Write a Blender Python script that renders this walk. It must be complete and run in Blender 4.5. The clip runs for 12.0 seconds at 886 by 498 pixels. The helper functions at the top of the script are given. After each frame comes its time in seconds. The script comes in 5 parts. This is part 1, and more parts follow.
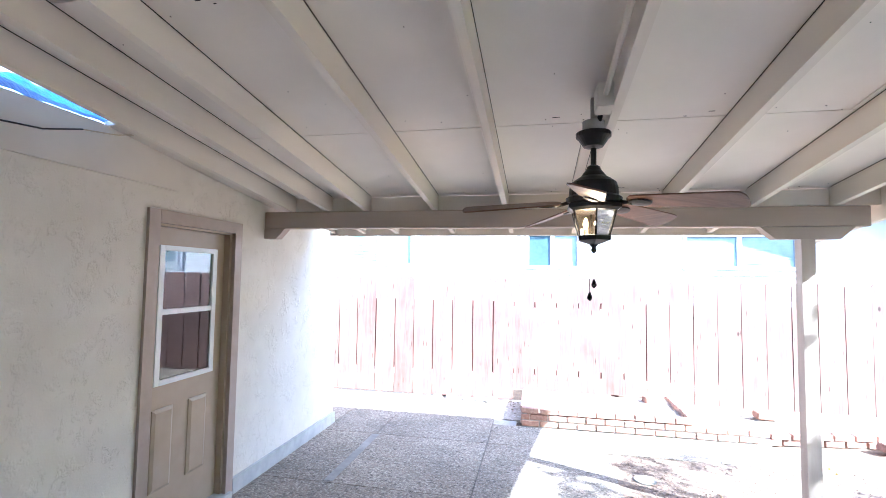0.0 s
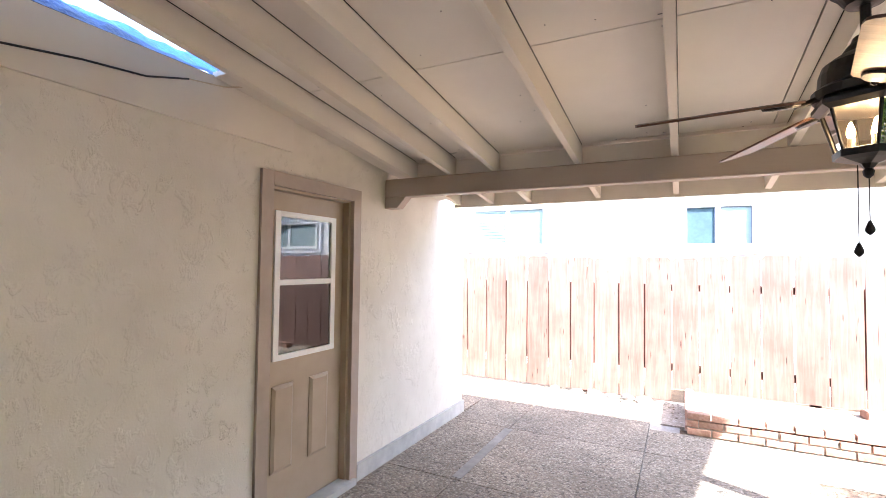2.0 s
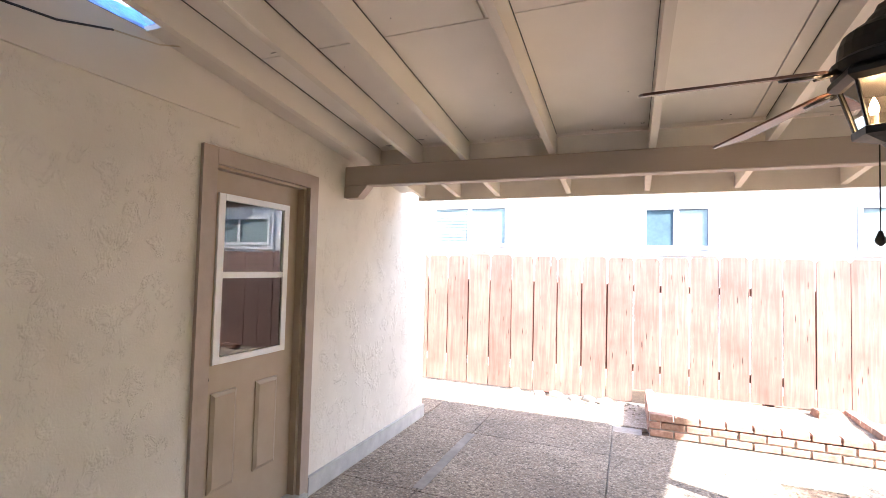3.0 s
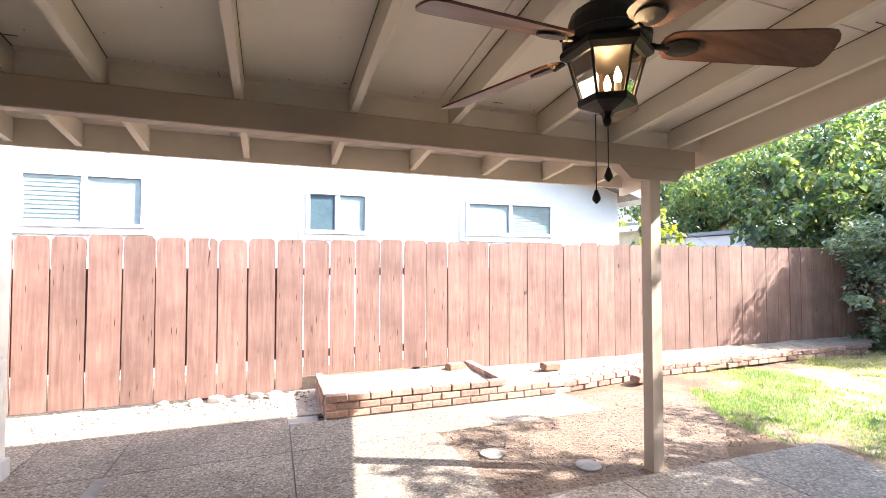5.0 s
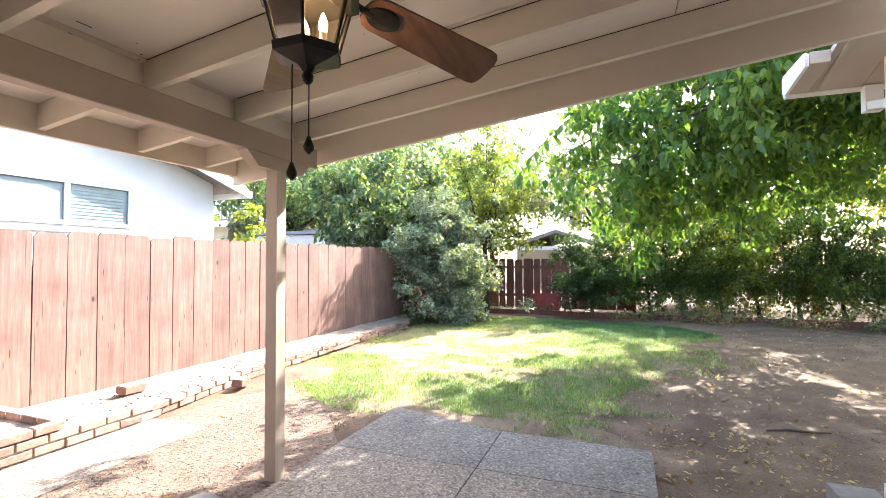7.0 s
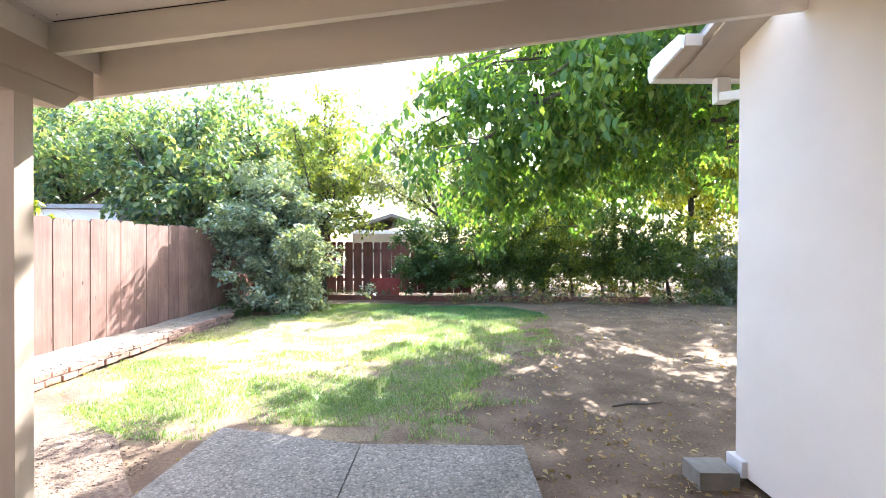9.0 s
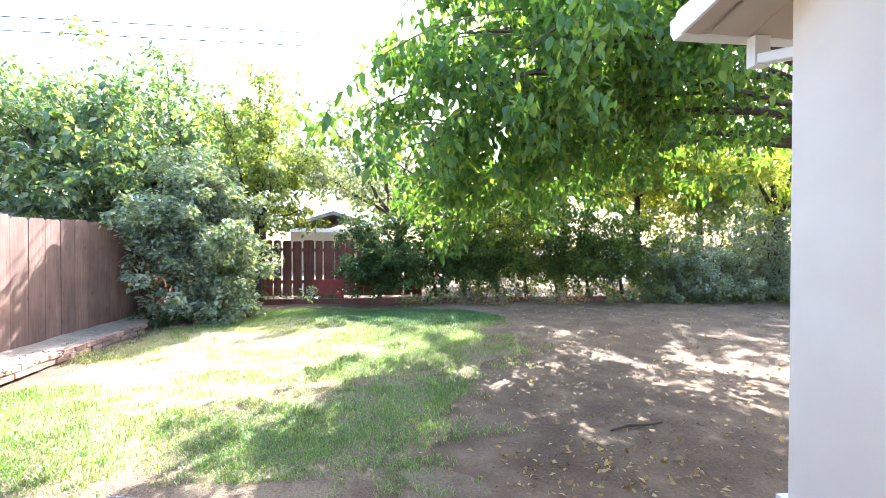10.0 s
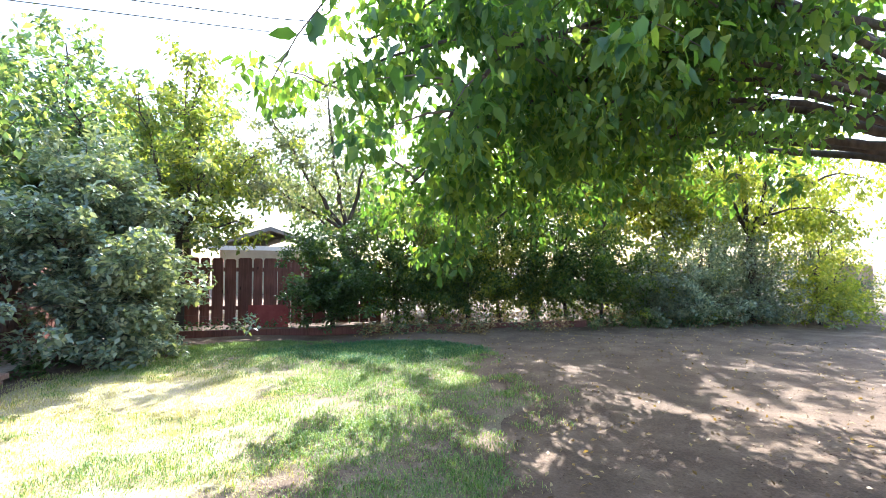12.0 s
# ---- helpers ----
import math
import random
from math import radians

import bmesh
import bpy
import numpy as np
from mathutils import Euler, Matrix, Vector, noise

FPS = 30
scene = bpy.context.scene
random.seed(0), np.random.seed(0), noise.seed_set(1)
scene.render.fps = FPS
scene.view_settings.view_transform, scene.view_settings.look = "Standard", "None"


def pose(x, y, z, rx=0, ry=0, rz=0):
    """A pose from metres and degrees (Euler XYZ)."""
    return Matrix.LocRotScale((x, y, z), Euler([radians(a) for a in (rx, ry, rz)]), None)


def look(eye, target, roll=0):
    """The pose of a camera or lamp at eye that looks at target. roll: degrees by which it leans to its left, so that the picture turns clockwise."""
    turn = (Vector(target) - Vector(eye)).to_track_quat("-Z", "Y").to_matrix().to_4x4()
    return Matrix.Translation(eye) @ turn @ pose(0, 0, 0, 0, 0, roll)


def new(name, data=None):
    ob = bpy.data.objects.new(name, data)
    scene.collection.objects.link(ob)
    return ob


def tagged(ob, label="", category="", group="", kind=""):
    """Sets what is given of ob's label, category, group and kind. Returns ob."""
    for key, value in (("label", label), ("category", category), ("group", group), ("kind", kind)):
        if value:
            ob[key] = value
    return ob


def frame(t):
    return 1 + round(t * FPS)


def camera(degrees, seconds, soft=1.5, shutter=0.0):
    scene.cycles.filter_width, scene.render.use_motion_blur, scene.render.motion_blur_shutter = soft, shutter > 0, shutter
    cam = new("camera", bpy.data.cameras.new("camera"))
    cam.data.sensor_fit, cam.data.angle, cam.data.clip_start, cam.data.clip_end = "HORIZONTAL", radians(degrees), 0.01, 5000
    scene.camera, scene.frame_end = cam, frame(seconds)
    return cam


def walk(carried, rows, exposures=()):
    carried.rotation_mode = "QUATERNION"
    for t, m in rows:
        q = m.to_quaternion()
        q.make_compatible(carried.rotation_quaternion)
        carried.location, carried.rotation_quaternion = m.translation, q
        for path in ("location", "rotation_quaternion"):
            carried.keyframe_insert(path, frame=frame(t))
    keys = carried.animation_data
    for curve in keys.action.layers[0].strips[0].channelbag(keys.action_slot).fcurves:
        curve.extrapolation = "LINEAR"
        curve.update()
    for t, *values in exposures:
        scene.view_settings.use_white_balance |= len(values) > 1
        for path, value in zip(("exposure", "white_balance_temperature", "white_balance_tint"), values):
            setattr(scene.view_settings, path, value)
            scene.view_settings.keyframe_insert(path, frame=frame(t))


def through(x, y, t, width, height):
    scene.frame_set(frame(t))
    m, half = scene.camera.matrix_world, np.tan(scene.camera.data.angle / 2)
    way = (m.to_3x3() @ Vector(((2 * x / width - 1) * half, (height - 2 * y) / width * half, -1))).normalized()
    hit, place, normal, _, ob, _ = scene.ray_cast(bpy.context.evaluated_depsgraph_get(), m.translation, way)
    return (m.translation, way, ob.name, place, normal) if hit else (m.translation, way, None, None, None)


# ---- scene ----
cam = camera(87.2, 12.0, soft=0.75)
PATH = [
    (0, (0.546, 0.165, 1.756), (0.147, 2.122, 1.873), 0.9),
    (0.5, (0.476, 0.281, 1.74), (-0.117, 2.187, 1.858), 1.1),
    (1, (0.428, 0.394, 1.692), (-0.322, 2.245, 1.799), 1.0),
    (1.5, (0.372, 0.545, 1.642), (-0.489, 2.348, 1.726), 0.8),
    (2, (0.324, 0.728, 1.609), (-0.588, 2.507, 1.678), 0.7),
    (2.5, (0.274, 0.826, 1.586), (-0.614, 2.616, 1.666), 1.1),
    (3, (0.168, 0.924, 1.561), (-0.576, 2.778, 1.64), 1.5),
    (3.2, (0.137, 0.974, 1.528), (-0.486, 2.873, 1.6), 1.4),
    (4.8, (-0.106, 1.313, 1.461), (0.437, 3.236, 1.53), 0.2),
    (5, (-0.134, 1.354, 1.466), (0.558, 3.229, 1.528), 0.0),
    (5.5, (-0.142, 1.461, 1.456), (0.966, 3.125, 1.506), -0.3),
    (6, (-0.11, 1.578, 1.449), (1.351, 2.944, 1.488), -0.5),
    (6.5, (-0.089, 1.677, 1.462), (1.629, 2.7, 1.504), -0.4),
    (7, (-0.095, 1.791, 1.459), (1.77, 2.512, 1.508), -0.1),
    (7.5, (-0.094, 1.886, 1.459), (1.835, 2.411, 1.506), -0.0),
    (7.7, (-0.082, 1.915, 1.462), (1.866, 2.367, 1.506), -0.0),
    (9.3, (0.708, 2.224, 1.414), (2.706, 2.155, 1.389), 0.5),
    (9.5, (0.862, 2.272, 1.401), (2.858, 2.147, 1.376), 0.6),
    (10, (1.315, 2.357, 1.409), (3.302, 2.126, 1.39), 0.2),
    (10.5, (1.765, 2.419, 1.416), (3.741, 2.11, 1.415), -0.0),
    (11, (2.219, 2.511, 1.405), (4.185, 2.147, 1.43), 0.1),
    (11.5, (2.616, 2.61, 1.4), (4.572, 2.196, 1.446), 0.3),
    (12, (2.956, 2.778, 1.358), (4.893, 2.285, 1.43), 0.3),
]
EXPOSURES = [(0, 3.7, 5000, 6), (1.5, 3.64, 5850, 10), (3.0, 3.44, 6250, 13), (5.0, 2.78, 6450, 12), (6.0, 2.74, 6450, 12), (7.0, 2.88, 6550, 12), (7.5, 3.04, 6600, 12), (9.5, 3.08, 6150, 11), (12, 2.44, 6000, 11)]
walk(cam, [(t, look(eye, target, roll)) for t, eye, target, roll in PATH], EXPOSURES)

# ---- world and sun ----
SUN_TO = Vector((1.12, -0.50, 1.0)).normalized()
world = bpy.data.worlds.new("sky")
scene.world = world
world.use_nodes = True
wn = world.node_tree
sky = wn.nodes.new("ShaderNodeTexSky")
sky.sky_type = "NISHITA"
sky.sun_disc = False
sky.sun_elevation = math.asin(SUN_TO.z)
sky.sun_rotation = math.atan2(SUN_TO.x, SUN_TO.y)
sky.air_density, sky.dust_density = 1.0, 2.0
wn.nodes["Background"].inputs["Strength"].default_value = 0.15
wn.links.new(sky.outputs[0], wn.nodes["Background"].inputs["Color"])
sun_data = bpy.data.lights.new("sun", "SUN")
sun_data.energy, sun_data.angle, sun_data.color = 4.0, radians(0.53), (1.0, 0.97, 0.92)
sun = new("sun", sun_data)
sun.matrix_world = look(SUN_TO * 40, (0, 0, 0))


# ---- materials ----
def shader(name):
    m = bpy.data.materials.new(name)
    m.use_nodes = True
    return m, m.node_tree, m.node_tree.nodes["Principled BSDF"]


def link(nt, a, b):
    nt.links.new(a, b)


def ramp(nt, fac, stops):
    r = nt.nodes.new("ShaderNodeValToRGB")
    e = r.color_ramp.elements
    while len(e) < len(stops):
        e.new(0.5)
    for i, (p, c) in enumerate(stops):
        e[i].position = p
        e[i].color = (*c, 1) if len(c) == 3 else c
    link(nt, fac, r.inputs[0])
    return r.outputs[0]


def noise_tex(nt, vec, scale, detail=5, rough=0.55, distort=0.0):
    n = nt.nodes.new("ShaderNodeTexNoise")
    n.inputs["Scale"].default_value = scale
    n.inputs["Detail"].default_value = detail
    n.inputs["Roughness"].default_value = rough
    n.inputs["Distortion"].default_value = distort
    link(nt, vec, n.inputs["Vector"])
    return n.outputs["Fac"]


def mix(nt, kind, fac, a, b):
    n = nt.nodes.new("ShaderNodeMix")
    n.data_type, n.blend_type = "RGBA", kind
    for sock, v in ((n.inputs[0], fac), (n.inputs[6], a), (n.inputs[7], b)):
        if isinstance(v, (int, float)):
            sock.default_value = v
        elif isinstance(v, tuple):
            sock.default_value = (*v, 1)
        else:
            link(nt, v, sock)
    return n.outputs[2]


def place(nt, stretch=(1, 1, 1)):
    g = nt.nodes.new("ShaderNodeNewGeometry")
    m = nt.nodes.new("ShaderNodeMapping")
    m.inputs["Scale"].default_value = stretch
    link(nt, g.outputs["Position"], m.inputs["Vector"])
    return m.outputs["Vector"]


def bump(nt, height, strength, dist, bsdf):
    b = nt.nodes.new("ShaderNodeBump")
    b.inputs["Strength"].default_value = strength
    b.inputs["Distance"].default_value = dist
    link(nt, height, b.inputs["Height"])
    link(nt, b.outputs[0], bsdf.inputs["Normal"])


def grainy(name, a, b, scale=6.0, rough=0.7, stretch=(1, 1, 1), relief=0.3, depth=0.004, fine=70.0, stain=0.25, vary=0.0, metal=0.0):
    """A surface of two tones with broad stains, fine grain and relief."""
    m, nt, bs = shader(name)
    v = place(nt, stretch)
    col = ramp(nt, noise_tex(nt, v, scale, 6), [(0.3, a), (0.7, b)])
    big = ramp(nt, noise_tex(nt, v, scale * 0.13, 3), [(0.3, (1 - stain,) * 3), (0.65, (1.0, 1.0, 1.0))])
    col = mix(nt, "MULTIPLY", 1.0, col, big)
    if vary:
        info = nt.nodes.new("ShaderNodeObjectInfo")
        tone = ramp(nt, info.outputs["Random"], [(0.0, (1 - vary,) * 3), (0.5, (1.0, 0.98, 0.96)), (1.0, (1 + vary * 0.5, 1 + vary * 0.45, 1 + vary * 0.4))])
        col = mix(nt, "MULTIPLY", 1.0, col, tone)
    link(nt, col, bs.inputs["Base Color"])
    bs.inputs["Roughness"].default_value = rough
    bs.inputs["Metallic"].default_value = metal
    f = noise_tex(nt, v, fine, 4)
    bump(nt, f, relief, depth, bs)
    return m


def stucco_mat(name, a, b, trowel=1.0):
    m, nt, bs = shader(name)
    v = place(nt)
    col = ramp(nt, noise_tex(nt, v, 3, 6), [(0.3, a), (0.7, b)])
    col = mix(nt, "MULTIPLY", 1.0, col, ramp(nt, noise_tex(nt, v, 0.7, 3), [(0.3, (0.92, 0.9, 0.88)), (0.7, (1, 1, 1))]))
    link(nt, col, bs.inputs["Base Color"])
    bs.inputs["Roughness"].default_value = 0.85
    if trowel:
        drag = noise_tex(nt, place(nt, (1, 1, 0.7)), 11, 9, 0.68, 0.7)
        edge = ramp(nt, drag, [(0.50, (0, 0, 0)), (0.53, (0.8, 0.8, 0.8)), (0.62, (1, 1, 1)), (0.66, (0.55, 0.55, 0.55))])
        gate = ramp(nt, noise_tex(nt, v, 5.5, 5, 0.65), [(0.47, (0.05, 0.05, 0.05)), (0.6, (1, 1, 1))])
        h = mix(nt, "MULTIPLY", 1.0, edge, gate)
        h = mix(nt, "ADD", 0.2, h, noise_tex(nt, v, 110, 3))
        bump(nt, h, 0.6 * trowel, 0.009, bs)
    else:
        bump(nt, noise_tex(nt, v, 90, 4), 0.25, 0.003, bs)
    return m


def aggregate_mat(name, tones, size=85.0, relief=0.6):
    m, nt, bs = shader(name)
    v = place(nt)
    vo = nt.nodes.new("ShaderNodeTexVoronoi")
    vo.inputs["Scale"].default_value = size
    link(nt, v, vo.inputs["Vector"])
    sep = nt.nodes.new("ShaderNodeSeparateColor")
    link(nt, vo.outputs["Color"], sep.inputs[0])
    col = ramp(nt, sep.outputs[0], [(i / (len(tones) - 1), c) for i, c in enumerate(tones)])
    edge = ramp(nt, vo.outputs["Distance"], [(0.2, (1, 1, 1)), (0.65, (0.75, 0.73, 0.7))])
    col = mix(nt, "MULTIPLY", 1.0, col, edge)
    col = mix(nt, "MULTIPLY", 1.0, col, ramp(nt, noise_tex(nt, v, 1.3, 5), [(0.32, (0.72, 0.7, 0.68)), (0.62, (1.05, 1.03, 1.0))]))
    info = nt.nodes.new("ShaderNodeObjectInfo")
    col = mix(nt, "MULTIPLY", 1.0, col, ramp(nt, info.outputs["Random"], [(0, (0.88, 0.88, 0.88)), (1, (1.08, 1.07, 1.05))]))
    link(nt, col, bs.inputs["Base Color"])
    bs.inputs["Roughness"].default_value = 0.85
    bump(nt, ramp(nt, vo.outputs["Distance"], [(0.0, (1, 1, 1)), (0.7, (0, 0, 0))]), relief, 0.006, bs)
    return m


def wood_mat(name, a, b, c, axis="z", vary=0.2, rough=0.75, knots=True):
    """Weathered boards: long grain, knots and worn patches."""
    m, nt, bs = shader(name)
    s = {"z": (1, 1, 0.06), "x": (0.06, 1, 1), "y": (1, 0.06, 1)}[axis]
    v = place(nt, s)
    info = nt.nodes.new("ShaderNodeObjectInfo")
    off = nt.nodes.new("ShaderNodeVectorMath")
    off.operation = "MULTIPLY_ADD"
    link(nt, info.outputs["Random"], off.inputs[0])
    off.inputs[1].default_value = (13.0, 7.0, 3.0)
    link(nt, v, off.inputs[2])
    grain = noise_tex(nt, off.outputs[0], 30, 6, 0.6, 0.8)
    col = ramp(nt, grain, [(0.25, a), (0.5, b), (0.72, c)])
    worn = noise_tex(nt, place(nt), 2.3, 5)
    col = mix(nt, "MULTIPLY", 1.0, col, ramp(nt, worn, [(0.3, (0.72, 0.7, 0.7)), (0.62, (1.05, 1.05, 1.05))]))
    if knots:
        vo = nt.nodes.new("ShaderNodeTexVoronoi")
        vo.inputs["Scale"].default_value = 3.1
        link(nt, place(nt, (1, 1, 0.55)), vo.inputs["Vector"])
        col = mix(nt, "MULTIPLY", 1.0, col, ramp(nt, vo.outputs["Distance"], [(0.03, (0.22, 0.15, 0.13)), (0.07, (1, 1, 1))]))
        sl = nt.nodes.new("ShaderNodeTexVoronoi")
        sl.inputs["Scale"].default_value = 7.0
        link(nt, place(nt, (3.2, 1, 0.32)), sl.inputs["Vector"])
        col = mix(nt, "MULTIPLY", 1.0, col, ramp(nt, sl.outputs["Distance"], [(0.06, (0.2, 0.13, 0.11)), (0.12, (1, 1, 1))]))
        crack = noise_tex(nt, place(nt, (1, 1, 0.03)), 55, 2, 0.5, 0.3)
        col = mix(nt, "MULTIPLY", 1.0, col, ramp(nt, crack, [(0.22, (0.3, 0.22, 0.2)), (0.26, (1, 1, 1))]))
    tone = ramp(nt, info.outputs["Random"], [(0.0, (1 - vary,) * 3), (1.0, (1 + vary * 0.6, 1 + vary * 0.5, 1 + vary * 0.45))])
    col = mix(nt, "MULTIPLY", 1.0, col, tone)
    link(nt, col, bs.inputs["Base Color"])
    bs.inputs["Roughness"].default_value = rough
    bump(nt, grain, 0.35, 0.003, bs)
    return m


def leaf_mat(name, dark, mid, light, through=0.45, gloss=0.45):
    """Leaves that pass on some of the light that falls on their other side."""
    m, nt, bs = shader(name)
    g = nt.nodes.new("ShaderNodeNewGeometry")
    col = ramp(nt, g.outputs["Random Per Island"], [(0.0, dark), (0.55, mid), (1.0, light)])
    col = mix(nt, "MULTIPLY", 1.0, col, ramp(nt, noise_tex(nt, g.outputs["Position"], 0.8, 3), [(0.3, (0.75, 0.8, 0.75)), (0.7, (1.15, 1.1, 0.95))]))
    link(nt, col, bs.inputs["Base Color"])
    bs.inputs["Roughness"].default_value = gloss
    tr = nt.nodes.new("ShaderNodeBsdfTranslucent")
    warm = mix(nt, "MULTIPLY", 1.0, col, (2.3, 2.05, 0.5))
    link(nt, warm, tr.inputs["Color"])
    mx = nt.nodes.new("ShaderNodeMixShader")
    mx.inputs[0].default_value = through
    link(nt, bs.outputs[0], mx.inputs[1])
    link(nt, tr.outputs[0], mx.inputs[2])
    link(nt, mx.outputs[0], nt.nodes["Material Output"].inputs["Surface"])
    return m


def glass_mat(name, tint=(0.9, 0.95, 0.95), rough=0.0, mirror=0.12, seeds=False):
    m, nt, bs = shader(name)
    gl = nt.nodes.new("ShaderNodeBsdfGlossy")
    gl.inputs["Roughness"].default_value = rough
    tp = nt.nodes.new("ShaderNodeBsdfTransparent")
    tp.inputs["Color"].default_value = (*tint, 1)
    fr = nt.nodes.new("ShaderNodeFresnel")
    fr.inputs["IOR"].default_value = 1.5 + mirror * 4
    mx = nt.nodes.new("ShaderNodeMixShader")
    link(nt, fr.outputs[0], mx.inputs[0])
    link(nt, tp.outputs[0], mx.inputs[1])
    link(nt, gl.outputs[0], mx.inputs[2])
    link(nt, mx.outputs[0], nt.nodes["Material Output"].inputs["Surface"])
    if seeds:
        vo = nt.nodes.new("ShaderNodeTexVoronoi")
        vo.inputs["Scale"].default_value = 130
        link(nt, place(nt), vo.inputs["Vector"])
        link(nt, ramp(nt, vo.outputs["Distance"], [(0.10, (0.7, 0.62, 0.5)), (0.2, tint)]), tp.inputs["Color"])
    return m


def glow_mat(name, col, strength):
    m, nt, bs = shader(name)
    bs.inputs["Base Color"].default_value = (*col, 1)
    bs.inputs["Emission Color"].default_value = (*col, 1)
    bs.inputs["Emission Strength"].default_value = strength
    return m


M_STUCCO = stucco_mat("stucco", (0.66, 0.61, 0.53), (0.74, 0.69, 0.61))
M_STUCCO_W = stucco_mat("stucco_pale", (0.83, 0.775, 0.70), (0.87, 0.82, 0.75), 0)
M_NEIGH = stucco_mat("neighbour_paint", (0.76, 0.76, 0.75), (0.82, 0.82, 0.81), 0)
M_STEM = grainy("stem_concrete", (0.40, 0.39, 0.37), (0.52, 0.51, 0.48), 9, 0.85)
M_FRIEZE = grainy("frieze_paint", (0.68, 0.62, 0.54), (0.72, 0.66, 0.58), 4, 0.6, relief=0.1, stain=0.1)
M_CEIL = grainy("ceiling_paint", (0.80, 0.74, 0.66), (0.85, 0.79, 0.71), 3, 0.7, relief=0.15, stain=0.12)
M_RAFTER = grainy("rafter_paint", (0.72, 0.66, 0.575), (0.80, 0.74, 0.65), 5, 0.55, (1, 0.1, 1), relief=0.2, stain=0.14, vary=0.06)
M_BEAM = grainy("beam_paint", (0.36, 0.29, 0.235), (0.41, 0.335, 0.275), 5, 0.55, (0.1, 1, 1), relief=0.2, stain=0.12)
M_DOOR = grainy("door_paint", (0.37, 0.285, 0.2), (0.41, 0.32, 0.23), 6, 0.42, relief=0.08, stain=0.1)
M_TRIM = grainy("trim_paint", (0.36, 0.285, 0.225), (0.42, 0.33, 0.265), 8, 0.5, relief=0.2, stain=0.18)
M_POST = grainy("post_paint", (0.40, 0.32, 0.255), (0.48, 0.395, 0.32), 8, 0.55, (1, 1, 0.15), relief=0.25, stain=0.2)
M_EAVE = grainy("eave_paint", (0.50, 0.43, 0.36), (0.56, 0.49, 0.415), 5, 0.55, relief=0.15, stain=0.12)
M_WHITE = grainy("white_vinyl", (0.78, 0.78, 0.77), (0.84, 0.84, 0.83), 9, 0.4, relief=0.05, stain=0.08)
# near-black colour carries the darkness of the room behind the door
M_DARKROOM = grainy("unlit_room_dark", (0.05, 0.05, 0.05), (0.08, 0.075, 0.07), 2, 0.9)
M_GLASS = glass_mat("window_glass", mirror=0.14)
M_SCREENGLASS = glass_mat("screened_glass", (0.4, 0.38, 0.36), mirror=0.03)
M_SCREEN = grainy("screen_mesh", (0.04, 0.085, 0.11), (0.055, 0.105, 0.13), 20, 0.7)
M_BLIND = grainy("blind_vinyl", (0.22, 0.29, 0.295), (0.27, 0.345, 0.35), 12, 0.5, stain=0.1)
M_AGG = aggregate_mat("exposed_aggregate", [(0.12, 0.10, 0.082), (0.31, 0.266, 0.22), (0.21, 0.18, 0.15), (0.42, 0.372, 0.317), (0.265, 0.208, 0.16)], 62, 0.5)
M_AGG_D = aggregate_mat("grey_aggregate", [(0.12, 0.112, 0.102), (0.275, 0.257, 0.232), (0.185, 0.173, 0.157), (0.37, 0.345, 0.31)], 58)
M_SMOOTH = grainy("smooth_concrete", (0.42, 0.40, 0.37), (0.52, 0.49, 0.45), 14, 0.85, relief=0.35)
M_BAND = grainy("trowelled_band", (0.215, 0.198, 0.176), (0.285, 0.264, 0.236), 14, 0.85, relief=0.3)
M_BRICK = grainy("red_brick", (0.34, 0.18, 0.13), (0.50, 0.33, 0.26), 30, 0.85, relief=0.6, stain=0.3, vary=0.3)
M_MORTAR = grainy("mortar", (0.38, 0.34, 0.3), (0.48, 0.44, 0.39), 30, 0.9, relief=0.6)
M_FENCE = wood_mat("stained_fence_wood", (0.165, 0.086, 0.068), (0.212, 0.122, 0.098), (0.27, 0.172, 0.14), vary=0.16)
M_FENCE_D = wood_mat("dark_shaded_fence_wood", (0.12, 0.04, 0.028), (0.20, 0.07, 0.048), (0.26, 0.1, 0.07), vary=0.2)
M_BLADE = wood_mat("fan_blade_wood", (0.085, 0.04, 0.024), (0.14, 0.068, 0.042), (0.2, 0.105, 0.066), "x", 0.08, 0.5, False)
M_IRON = grainy("bronze_black_metal", (0.018, 0.017, 0.016), (0.035, 0.032, 0.03), 20, 0.45, relief=0.1, metal=0.6)
M_LAMPGLASS = glass_mat("seeded_lamp_glass", (0.93, 0.86, 0.72), seeds=True)
M_BULB = glow_mat("bulb_glow", (1.0, 0.66, 0.34), 36)
M_GREYBOX = grainy("grey_box_paint", (0.4, 0.38, 0.35), (0.48, 0.45, 0.42), 10, 0.5, stain=0.1)
M_CABLE = grainy("black_cable", (0.015, 0.015, 0.015), (0.03, 0.03, 0.03), 10, 0.6)
M_TAN = grainy("tan_wire", (0.5, 0.4, 0.28), (0.55, 0.45, 0.32), 10, 0.6)
M_TARP = grainy("blue_tarp", (0.003, 0.02, 0.10), (0.006, 0.05, 0.22), 14, 0.35, relief=0.7, depth=0.02, fine=22)
M_BARK = grainy("bark", (0.045, 0.034, 0.026), (0.105, 0.083, 0.064), 12, 0.95, (1, 1, 0.25), relief=0.9, depth=0.015, fine=28)
M_TWIG = grainy("twig", (0.10, 0.07, 0.045), (0.16, 0.12, 0.08), 12, 0.9)
M_ROOF = grainy("roof_shingle", (0.2, 0.19, 0.18), (0.34, 0.32, 0.3), 18, 0.9, relief=0.6)
M_SHED = grainy("shed_paint", (0.5, 0.53, 0.6), (0.56, 0.59, 0.65), 4, 0.7, relief=0.2)
